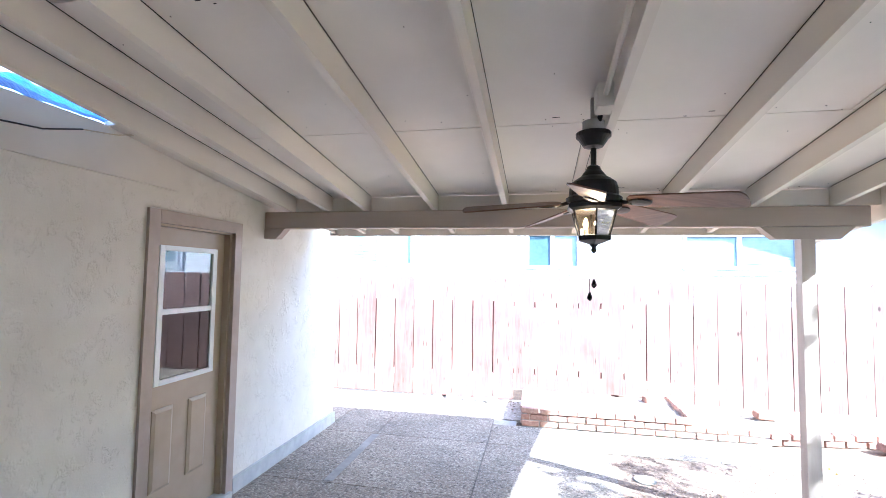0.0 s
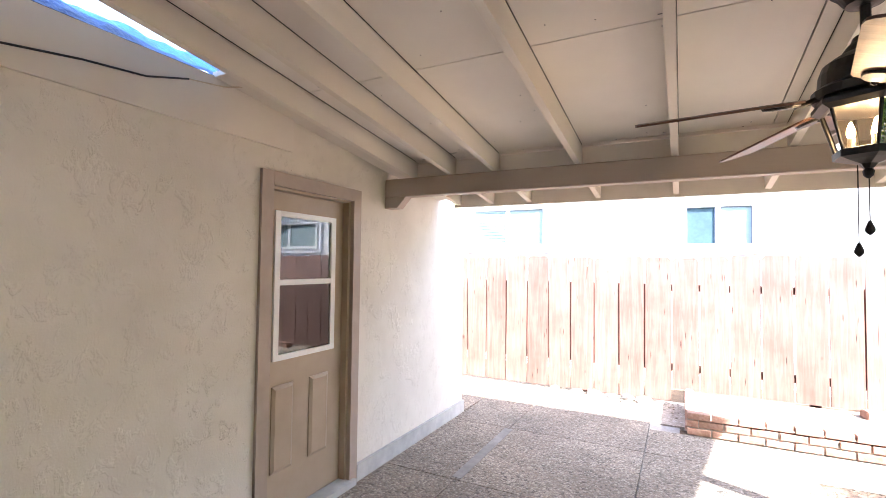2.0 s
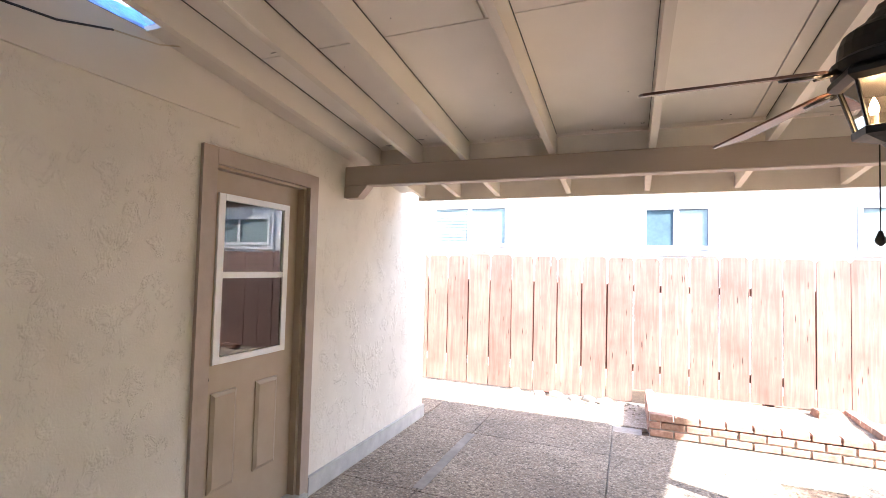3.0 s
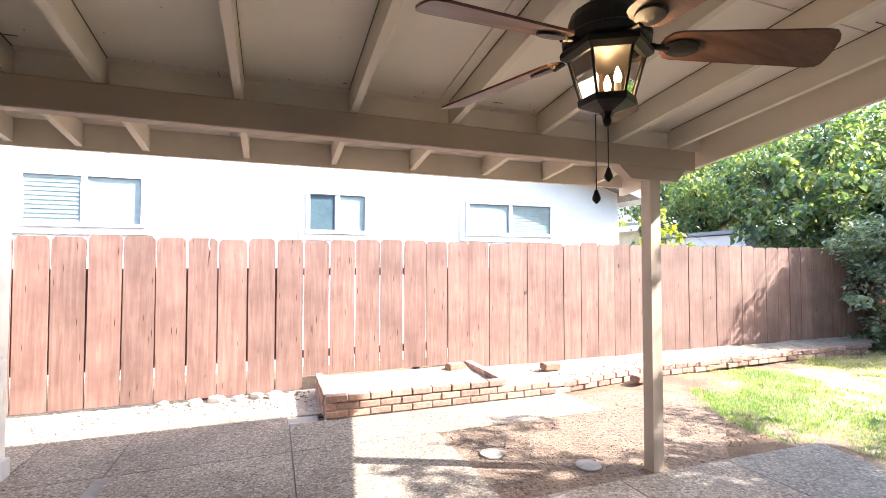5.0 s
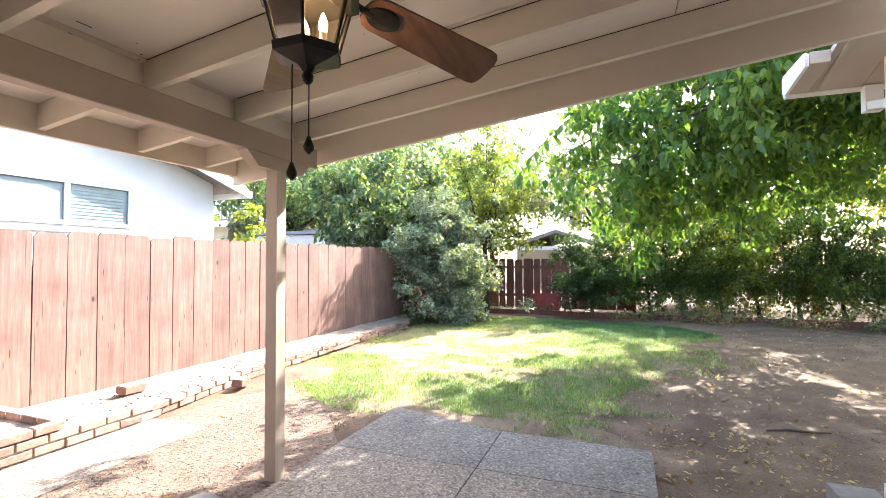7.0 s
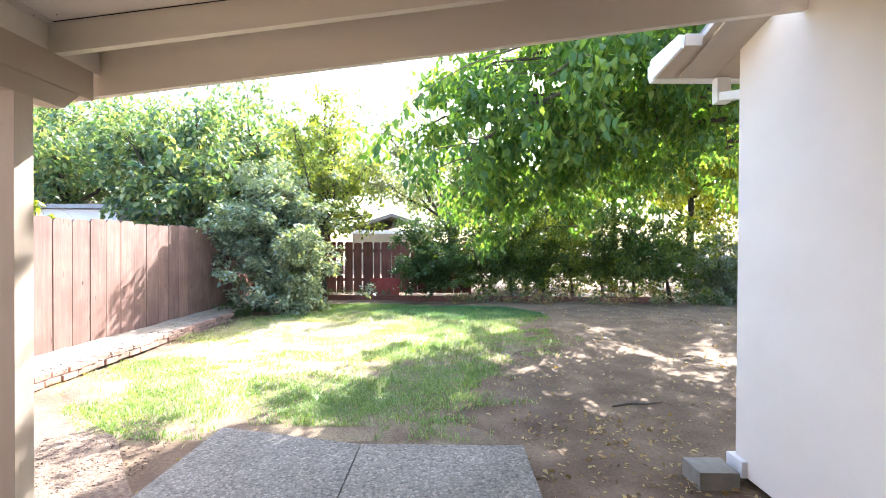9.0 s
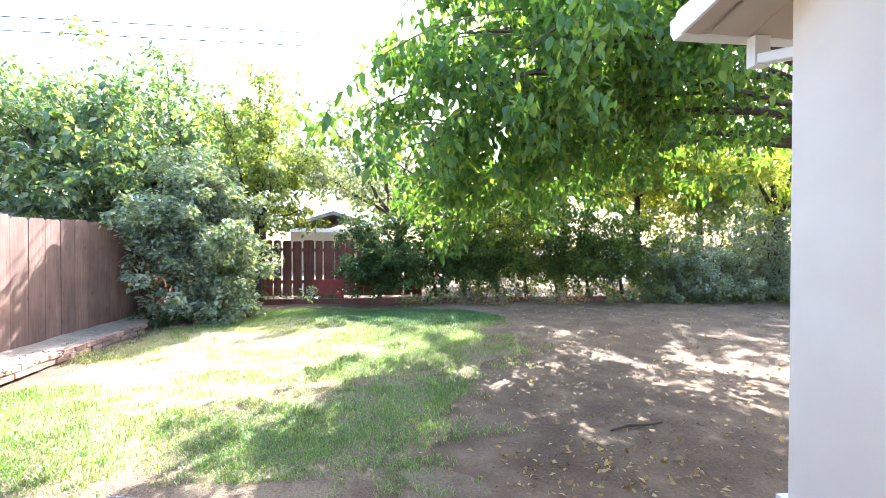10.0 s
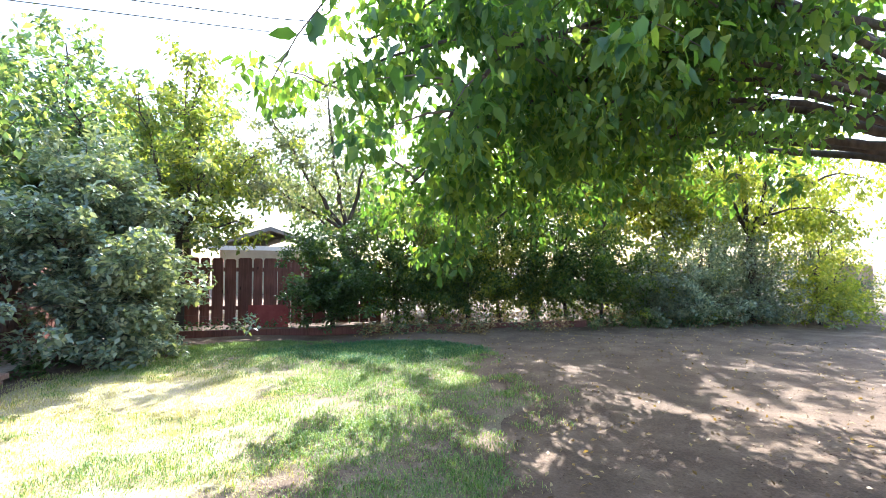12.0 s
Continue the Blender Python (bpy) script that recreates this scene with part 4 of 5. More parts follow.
planter = thing("brick_planter", (1.5, 5.9, 0), "low raised bed walled with three courses of red brick", "planter")
part("mortar_core", boxm(0.375, 2.95, 5.905, 5.965, -0.04, 0.20 - 0.07), M_MORTAR, planter)
part("mortar_core", boxm(0.365, 0.425, 5.905, 6.92, -0.04, 0.20), M_MORTAR, planter)
for c in range(3):
    z = -0.002 + 0.074 * c
    end = 2.25 if c == 2 else 2.95
    x = 0.465 if c % 2 == 0 else 0.565
    if c % 2:
        brick(planter, 0.41, 5.936, z, 0, 0.5)
    while x < end:
        brick(planter, x, 5.936 + fr.uniform(-0.006, 0.006), z, 0)
        x += 0.213
    y = 6.09
    while y < 6.9:
        brick(planter, 0.395, y + (0.1 if c % 2 else 0), z, 90)
        y += 0.213
for k in range(5):
    brick(planter, 2.27, 6.06 + 0.213 * k, 0.148, 90)
soil = bmesh.new()
SX = [0.44 + 0.2 * i for i in range(64)]
vsr = []
for x in SX:
    lo = 5.97 if x < 3 else 6.06 + 0.25 * min(1, (x - 3) / 1.6) + 0.1 * min(1, max(0, (x - 4.5) / 2.5))
    vsr.append([soil.verts.new((x, lo + (6.93 - lo) * j / 6, (0.135 if x < 2.3 else 0.085) * (1 if j else 0.75) + 0.02 * noise.noise((x * 3, j * 0.7, 0.5)) + (0.03 * j / 6))) for j in range(7)])
for a, b in zip(vsr, vsr[1:]):
    for j in range(6):
        soil.faces.new((a[j], b[j], b[j + 1], a[j + 1]))
tagged(part("planting_soil", soil, M_SOIL, smooth=True), "dry pale crumbly soil of the bed along the fence", "soil", kind="structure")
border = thing("brick_border", (6, 6.1, 0), "uneven low border of two courses of red brick along the lawn", "border")
part("mortar_core", prism(bmesh.new(), [(2.95, 5.985), (4.5, 6.235), (7.0, 6.335), (9.4, 6.335), (9.4, 6.39), (7.0, 6.39), (4.5, 6.30), (2.95, 6.06)], "z", -0.045, 0.05), M_MORTAR, border)
for c in range(2):
    x = 3.05 + 0.1 * c
    while x < 9.4:
        t = min(1, max(0, (x - 3.0) / 1.5))
        brick(border, x, 6.0 + 0.25 * t + 0.1 * min(1, max(0, (x - 4.5) / 2.5)) + fr.uniform(-0.012, 0.012), -0.035 + 0.07 * c + fr.uniform(-0.004, 0.004), 8 if t < 1 else 0)
        x += 0.222
for lx, ly, lz, turn, lab in ((4.19, 6.0, -0.005, 20, "dark red brick lying on the dirt"), (3.22, 6.5, 0.115, 8, "dark red brick lying in the bed"), (2.02, 6.75, 0.15, 15, "dark red brick lying in the bed")):
    bm = bmesh.new()
    box(bm, -0.125, 0.125, -0.062, 0.062, 0, 0.08)
    bmesh.ops.bevel(bm, geom=bm.edges[:], offset=0.009, segments=2, affect="EDGES")
    for v in bm.verts:
        v.co += v.co * 0.08 * noise.noise(v.co * 14 + Vector((lx, 0, 0)))
    bmesh.ops.transform(bm, matrix=pose(lx, ly, lz, 5, 4, turn), verts=bm.verts)
    tagged(part("loose_brick", bm, M_BRICK_D), lab, "brick")
for lx, ly in ((1.475, 4.63), (2.04, 4.2)):
    bm = lathe(bmesh.new(), lx, ly, [(0.09, -0.02), (0.095, 0.0), (0.09, 0.008), (0.03, 0.011)], 24)
    tagged(part("stone_disc", bm, M_BAND), "pale round concrete disc set in the mulch", "paver", "round pavers")


# ---- neighbours ----
def window(parent, x0, x1, z0, z1, y, kind):
    w = part("window", boxm(x0, x1, y - 0.05, y - 0.002, z0, z0 + 0.05), M_WHITE, parent, "white sliding window")
    part("window_frame", boxm(x0, x1, y - 0.05, y - 0.002, z1 - 0.05, z1), M_WHITE, w)
    part("window_frame", boxm(x0, x0 + 0.05, y - 0.05, y - 0.004, z0 + 0.05, z1 - 0.05), M_WHITE, w)
    part("window_frame", boxm(x1 - 0.05, x1, y - 0.05, y - 0.004, z0 + 0.05, z1 - 0.05), M_WHITE, w)
    xm = (x0 + x1) / 2
    part("window_frame", boxm(xm - 0.035, xm + 0.035, y - 0.034, y - 0.004, z0 + 0.05, z1 - 0.05), M_WHITE, w)
    a, b = (M_SCREEN, M_BLIND) if kind == 0 else (M_BLIND, M_BLIND)
    part("pane", boxm(x0 + 0.05, xm - 0.035, y - 0.014, y - 0.006, z0 + 0.05, z1 - 0.05), a, w)
    part("pane", boxm(xm + 0.035, x1 - 0.05, y - 0.014, y - 0.006, z0 + 0.05, z1 - 0.05), b, w)
    # thin dark rim drawn round each pane as the frame's shadow
    for p0, p1 in ((x0 + 0.05, xm - 0.035), (xm + 0.035, x1 - 0.05)):
        rim = bmesh.new()
        wall_with_hole(rim, "y", y - 0.026, y - 0.015, p0, p1, z0 + 0.05, z1 - 0.05, p0 + 0.014, p1 - 0.014, z0 + 0.064, z1 - 0.064)
        part("shadow_rim", rim, M_SHEDTRIM, w)
    casing = bmesh.new()
    wall_with_hole(casing, "y", y - 0.03, y - 0.001, x0 - 0.09, x1 + 0.09, z0 - 0.09, z1 + 0.05, x0 - 0.008, x1 + 0.008, z0 - 0.008, z1 + 0.008)
    part("casing", casing, M_NEIGH, w)
    if kind:
        s0, s1 = (x0 + 0.05, xm - 0.035) if kind == 1 else (xm + 0.035, x1 - 0.05)
        n = 11
        for i in range(n):
            z = z0 + 0.07 + (z1 - z0 - 0.14) * i / (n - 1)
            part("blind_slat", boxm(s0, s1, y - 0.022, y - 0.016, z - 0.018, z + 0.012), M_BLIND, w)


NYW = 8.5
nh = thing("neighbour_house", (0, NYW, 0), "white stucco neighbouring house with a gable and sliding windows", "house")
part("wall", prism(bmesh.new(), [(-9, -0.05), (6.05, -0.05), (6.05, 2.80), (-1.5, 5.0), (-9, 2.80)], "y", NYW, NYW + 9), M_NEIGH, nh)
part("roof", prism(bmesh.new(), [(6.45, 2.69), (6.45, 2.80), (-1.5, 5.12), (-9.4, 2.80), (-9.4, 2.69), (-1.5, 5.01)], "y", NYW - 0.38, NYW + 9.4), M_ROOF, nh)
part("rake_board", prism(bmesh.new(), [(6.45, 2.60), (6.45, 2.74), (-1.5, 5.06), (-1.5, 4.92)], "y", NYW - 0.42, NYW - 0.382), M_SHED, nh, "pale grey rake board")
part("gutter", boxm(6.452, 6.56, NYW - 0.4, NYW + 9.4, 2.60, 2.72), M_WHITE, nh, "white gutter")
part("downspout", boxm(6.06, 6.12, NYW + 0.05, NYW + 0.12, -0.05, 2.5), M_WHITE, nh)
window(nh, -3.06, -1.70, 1.93, 2.63, NYW, 1)
window(nh, 0.34, 1.26, 1.91, 2.55, NYW, 0)
window(nh, 2.90, 4.58, 1.93, 2.52, NYW, 2)

shed = thing("garden_shed", (13.5, 10.5, 0), "pale blue-grey shed with dark trim and a white door panel", "shed")
part("wall", boxm(11.9, 16.6, 10.3, 13, -0.05, 2.26), M_SHED, shed)
part("roof", boxm(11.7, 16.8, 10.1, 13.2, 2.28, 2.38), M_SHEDTRIM, shed)
part("eave_trim", boxm(11.75, 16.75, 10.22, 10.298, 2.14, 2.278), M_SHEDTRIM, shed)
part("door", boxm(13.0, 14.2, 10.24, 10.298, 0, 2.05), M_WHITE, shed)
for dx in (12.9, 14.2):
    part("door_trim", boxm(dx, dx + 0.1, 10.22, 10.296, 0, 2.138), M_SHEDTRIM, shed)


def small_house(name, x0, x1, y0, y1, h, rise, wallmat, label):
    t = thing(name, ((x0 + x1) / 2, (y0 + y1) / 2, 0), label, "house")
    part("wall", boxm(x0, x1, y0, y1, -0.05, h), wallmat, t)
    ym = (y0 + y1) / 2
    part("roof", prism(bmesh.new(), [(y0 - 0.5, h - 0.1), (y0 - 0.5, h + 0.08), (ym, h + rise), (y1 + 0.5, h + 0.08), (y1 + 0.5, h - 0.1), (ym, h + rise - 0.2)], "x", x0 - 0.5, x1 + 0.5), M_ROOF, t)
    part("fascia", boxm(x0 - 0.56, x0 - 0.5, y0 - 0.5, y1 + 0.5, h - 0.16, h + 0.04), M_WHITE, t)
    return t


small_house("far_house", 27, 36, 3.0, 7.6, 2.2, 1.0, M_HOUSE_C, "cream house with a low grey roof beyond the fence")
small_house("cream_outbuilding", 12.2, 15.5, 14.5, 17, 2.75, 0.3, M_HOUSE_C, "small cream building with a flat pale roof")


# ---- trees and shrubs ----
def bend(a, b, c, n):
    """Points along an arc from a by way of b to c."""
    a, b, c = Vector(a), Vector(b), Vector(c)
    return [(1 - t) ** 2 * a + 2 * t * (1 - t) * b + t * t * c for t in (i / (n - 1) for i in range(n))]


def tree(name, label, base, trunk_top, r0, limbs, leaf, size, mat, clumps, per, spread, droop=0.5, twigs=3, category="tree", aspect=0.55, hang_down=0.25, start=0.35, seed=1):
    """A tapered trunk, curved limbs with twigs, and leaves in uneven clumps along the outer limbs."""
    g = np.random.default_rng(seed)
    t = thing(name, base, label, category)
    wood = bmesh.new()
    if r0 > 0:
        trunk = bend(base, (Vector(base) + Vector(trunk_top)) / 2 + Vector((r0 * 0.8, -r0 * 0.5, 0)), trunk_top, 8)
        tube(wood, trunk, [r0 * (1.25 - 0.07 * i if i else 1.5) for i in range(8)], 10)
        part("trunk", wood, M_BARK, t, smooth=True)
    cs, rs = [], []
    tw = bmesh.new()
    for mid, tip, rr, *thin in limbs:
        pts = bend(trunk_top, mid, tip, 10)
        lb = bmesh.new()
        wob = [Vector(g.normal(0, 0.04, 3)) * (0 if i in (0,) else 1) for i in range(10)]
        pts = [p + w for p, w in zip(pts, wob)]
        tube(lb, pts, [rr * (1 - 0.088 * i) for i in range(10)], 8)
        part("limb", lb, M_BARK, t, smooth=True)
        for k in range(int(clumps * (thin[0] if thin else 1))):
            u = start + (1 - start) * g.uniform(0, 1) ** 0.8
            i = min(8, int(u * 9))
            p = pts[i].lerp(pts[i + 1], u * 9 - i)
            o = Vector(g.normal(0, 1, 3))
            o = Vector((o.x, o.y, o.z * 0.6 - hang_down)) * spread * g.uniform(0.35, 1.0)
            q = p + o
            cs.append(q)
            rs.append(spread * g.uniform(0.22, 0.5))
            if k % max(1, clumps // max(1, twigs * 5)) == 0:
                tube(tw, bend(p, p + o * 0.5 + Vector((0, 0, 0.12)), q, 4), [rr * 0.22, rr * 0.16, rr * 0.1, 0.003], 5)
    if len(tw.verts):
        tagged(part("twig_growth", tw, M_TWIG, t), kind="stuff")
    else:
        tw.free()
    pts = clump_points(g, [tuple(c) for c in cs], rs, per)
    pts = pts[pts[:, 2] > base[2] + 0.05]
    crown = leaves("crown", pts, size, mat, t, g, droop, aspect, fine=bool(leaf))
    return t


B = (6.0, -5.3, -0.05)
T = (6.1, -5.0, 2.3)
shade = tree("shade_tree", "large broad-leaved shade tree with drooping green branches", B, T, 0.24, [
    ((5.7, -1.2, 5.2), (5.7, 1.1, 3.3), 0.05, 0.8),
    ((6.2, -0.8, 5.2), (6.4, 1.9, 2.5), 0.06, 1.5),
    ((7.1, -1.2, 5.0), (7.5, 1.95, 2.15), 0.075, 1.6),
    ((7.6, -1.0, 4.4), (8.2, 1.35, 1.95), 0.05, 1.0),
    ((8.2, -1.6, 4.6), (8.9, 1.5, 2.05), 0.075, 1.3),
    ((8.6, -2.0, 4.2), (9.5, 0.3, 2.1), 0.075, 0.8),
    ((9.4, -2.2, 4.0), (10.4, -0.2, 2.3), 0.05, 0.6),
    ((8.8, -2.6, 4.6), (10.3, -0.4, 3.6), 0.06, 0.6),
    ((6.4, -2.4, 6.4), (6.4, 0.9, 5.4), 0.05, 1.2),
    ((6.6, -1.8, 6.8), (7.0, 2.1, 4.6), 0.06, 1.6),
    ((8.0, -2.6, 6.6), (9.4, 1.4, 4.9), 0.06, 1.6),
    ((8.6, -4.0, 3.2), (11.4, -2.8, 4.0), 0.075, 0.25),
    ((5.2, -5.4, 5.0), (3.8, -4.2, 5.4), 0.05, 0.4),
    ((6.9, -3.4, 3.4), (9.2, -1.6, 4.4), 0.045, 0.4),
    ((7.0, -2.4, 4.2), (7.3, 0.4, 2.9), 0.045, 0.5),
    ((9.0, -4.2, 5.4), (12.4, -2.6, 5.2), 0.05, 0.4),
    ((9.2, -3.4, 6.2), (11.8, -0.8, 5.6), 0.05, 0.7),
    # the next two high limbs are added, mostly unseen, to shade the dirt
    ((9.0, -4.6, 7.2), (12.6, -3.8, 7.4), 0.05, 0.8),
    ((9.4, -3.0, 7.8), (13.0, -1.4, 7.4), 0.05, 0.9),
    ((6.3, -0.4, 5.0), (6.7, 2.1, 3.5), 0.045, 0.7),
    ((7.0, -0.2, 5.2), (7.6, 2.4, 3.7), 0.045, 0.9),
    ((6.8, 0.6, 4.4), (7.1, 2.8, 2.9), 0.04, 0.5),
    ((7.9, -0.6, 4.8), (8.4, 1.8, 2.8), 0.045, 1.0),
], 1, 0.12, L_TREE, 58, 42, 0.66, droop=0.85, seed=11, aspect=0.5, start=0.4)

g = np.random.default_rng(12)
hang_pts = bend((6.1, 0.9, 3.9), (5.3, 2.6, 3.3), (4.7, 2.97, 2.02), 12)
twig = part("hanging_twig", tube(bmesh.new(), hang_pts, [0.009 - 0.0006 * i for i in range(12)], 6), M_TWIG, shade, "long twig with large hanging leaves")
knots_at = np.array([tuple(hang_pts[i].lerp(hang_pts[i + 1], f)) for i in range(4, 11) for f in (0.0, 0.3, 0.6)])
tagged(leaves("leaf_spray", knots_at, 0.15, L_TREE, twig, g, 1.0, 0.5, fine=True), kind="stuff")

tree("yellow_tree", "yellow-green tree with hanging branches, leaves coloured lighter for backlight", (13.4, -8.8, -0.05), (13.2, -8.5, 2.2), 0.14, [
    ((12.4, -7.2, 4.2), (11.2, -5.9, 3.3), 0.06), ((12.0, -8.0, 4.8), (10.6, -7.4, 3.9), 0.06), ((13.0, -6.6, 5.2), (12.2, -4.9, 4.3), 0.06),
    ((12.4, -9.6, 4.2), (11.4, -10.0, 3.6), 0.06), ((12.8, -7.6, 6.0), (12.2, -6.6, 5.6), 0.06), ((12.2, -8.4, 3.2), (11.0, -8.6, 2.6), 0.05),
], 0, 0.11, L_YELLOW, 40, 44, 0.75, droop=0.9, seed=57)

tree("corner_bush", "tall rounded sage-green bush in the fence corner", (10.7, 5.8, -0.05), (10.7, 5.8, 0.5), 0.07, [
    ((10.3, 5.3, 1.4), (9.75, 5.2, 1.5), 0.03), ((10.6, 5.9, 1.6), (10.5, 5.8, 2.75), 0.03), ((11.2, 5.6, 1.5), (11.3, 5.5, 2.3), 0.03),
    ((10.2, 6.2, 1.4), (9.8, 6.3, 2.1), 0.03), ((11.2, 6.2, 1.6), (11.5, 6.1, 2.6), 0.03), ((10.6, 5.5, 0.9), (10.3, 5.3, 0.9), 0.025), ((10.7, 5.7, 1.2), (10.4, 5.6, 2.5), 0.03),
    ((10.3, 5.6, 0.8), (9.9, 5.8, 0.75), 0.025), ((10.6, 5.7, 0.5), (10.4, 5.5, 0.4), 0.02), ((10.9, 5.6, 0.5), (11.1, 5.4, 0.5), 0.02), ((11.2, 5.7, 0.8), (11.4, 5.5, 1.1), 0.025),
    ((10.7, 6.2, 1.8), (10.7, 6.45, 3.0), 0.03), ((11.3, 6.3, 1.8), (11.5, 6.5, 3.3), 0.03), ((10.4, 6.3, 1.2), (10.2, 6.55, 2.0), 0.03),
], 0, 0.095, L_BUSH, 42, 84, 0.52, droop=0.2, category="bush", seed=21, start=0.3, hang_down=0.05)

k = 0
# tall crowns at (15.6, -3.2) and (16.6, -6.2) are added to shade the dirt
for bx, by, top, wid, m in ((15.2, 8.4, 6.8, 1.9, L_BACK), (17.0, 12.5, 7.0, 2.3, L_BACK), (16.5, 15.8, 7.2, 2.4, L_GREY), (19.5, 9.2, 7.2, 2.3, L_BACK), (12.4, 8.5, 5.0, 1.4, L_BACK), (22, 16.5, 8.2, 2.8, L_GREY), (17.6, 6.6, 6.4, 1.7, L_BACK), (13.6, 13.0, 6.4, 2.0, L_BACK), (21, 2.0, 5.6, 2.2, L_BACK), (18.4, -1.6, 4.6, 1.6, L_BACK), (16.4, -8.4, 6.8, 1.5, L_YELLOW), (15.6, -3.2, 8.4, 1.3, L_YELLOW), (16.6, -6.2, 8.8, 1.4, L_YELLOW), (20, -8.0, 6.0, 2.4, L_YELLOW), (18.5, -13, 6.5, 2.6, L_YELLOW)):
    k += 1
    z = top
    tree("yard_tree", "leafy green tree beyond the board fence", (bx, by, -0.05), (bx, by, z * 0.35), 0.12, [
        ((bx - wid * 0.6, by - wid * 0.4, z * 0.6), (bx - wid, by - wid * 0.5, z * 0.62), 0.06),
        ((bx + wid * 0.5, by - wid * 0.5, z * 0.6), (bx + wid * 0.6, by - wid, z * 0.7), 0.06),
        ((bx, by, z * 0.7), (bx - wid * 0.2, by, z * 0.93), 0.07),
        ((bx - wid * 0.4, by + wid * 0.6, z * 0.6), (bx - wid * 0.6, by + wid, z * 0.8), 0.06),
        ((bx + wid * 0.4, by + wid * 0.4, z * 0.6), (bx + wid * 0.9, by + wid * 0.6, z * 0.78), 0.06),
        ((bx - wid * 0.3, by - wid * 0.3, z * 0.4), (bx - wid * 0.8, by + wid * 0.2, z * 0.42), 0.05),
    ], 0, 0.17, m, 40, 52, wid * 0.55, seed=30 + k, start=0.3, hang_down=0.0)

tree("corner_tree", "sunlit yellow-green tree leaning over the fence corner", (13.3, 5.6, -0.05), (13.2, 5.6, 1.8), 0.09, [
    ((12.9, 5.3, 3.4), (12.4, 5.0, 4.2), 0.045), ((13.0, 5.4, 3.8), (12.9, 5.2, 5.2), 0.045), ((13.2, 5.6, 3.6), (13.2, 5.5, 5.6), 0.045),
    ((13.4, 5.0, 3.0), (13.5, 4.3, 3.7), 0.04), ((13.1, 5.0, 2.2), (13.3, 4.2, 2.3), 0.035), ((12.6, 5.8, 3.0), (12.1, 6.0, 4.4), 0.045), ((12.8, 5.2, 2.6), (12.3, 4.9, 3.2), 0.04),
], 0, 0.12, L_CORNER, 28, 36, 0.58, seed=53, start=0.35, hang_down=0.05)

tree("airy_tree", "thin open grey-green tree with bare leaning limbs", (15.6, 1.6, -0.05), (15.4, 2.2, 2.2), 0.13, [
    ((15.4, 3.2, 3.6), (15.3, 4.2, 5.2), 0.07), ((15.5, 2.6, 4.2), (15.4, 2.8, 6.2), 0.07), ((15.3, 2.0, 3.6), (15.0, 1.2, 5.6), 0.06), ((15.5, 3.6, 3.0), (15.6, 4.9, 3.9), 0.05),
], 0, 0.11, L_GREY, 60, 44, 0.75, seed=51, start=0.35, hang_down=0.0)

tree("round_shrub", "dense dark green rounded shrub against the back fence", (13.2, 2.6, -0.05), (13.2, 2.6, 0.4), 0.05, [
    ((12.8, 2.9, 1.2), (12.8, 3.0, 1.9), 0.025), ((13.1, 2.2, 1.2), (13.0, 2.1, 2.1), 0.025), ((12.7, 2.2, 0.9), (12.5, 2.1, 1.2), 0.025), ((12.9, 2.8, 0.8), (12.6, 2.9, 0.9), 0.025),
], 0, 0.085, L_DARK, 60, 80, 0.5, category="shrub", seed=61, start=0.2, hang_down=0.05, droop=0.2)

for i, (hx, hy, top, m) in enumerate(((13.7, 1.1, 3.2, L_HEDGE), (13.8, 0.3, 3.3, L_HEDGE), (13.7, -0.6, 3.3, L_HEDGE), (13.7, -1.4, 3.4, L_YELLOW), (13.5, -2.2, 3.2, L_HEDGE), (13.3, -3.0, 2.8, L_HEDGE), (13.0, -3.8, 2.2, L_HEDGE), (15.4, -0.4, 4.0, L_YELLOW))):
    tree("hedge_shrub", "thin-stemmed green hedge shrub with bare lower stems", (hx, hy, -0.05), (hx, hy + 0.1, 0.7), 0.045, [
        ((hx - 0.2, hy + 0.4, 1.5), (hx - 0.2, hy + 0.6, top * 0.8), 0.03), ((hx, hy - 0.3, 1.5), (hx - 0.1, hy - 0.6, top * 0.85), 0.03),
        ((hx, hy, 1.6), (hx, hy, top), 0.03), ((hx - 0.3, hy, 1.2), (hx - 0.5, hy + 0.1, top * 0.6), 0.025),
        ((hx, hy + 0.3, 1.0), (hx - 0.2, hy + 0.5, 0.7), 0.02), ((hx, hy - 0.3, 0.9), (hx - 0.3, hy - 0.5, 0.75), 0.02),
    ], 0, 0.08, m, 38, 56, 0.58, category="shrub", seed=70 + i, start=0.1, hang_down=0.1)

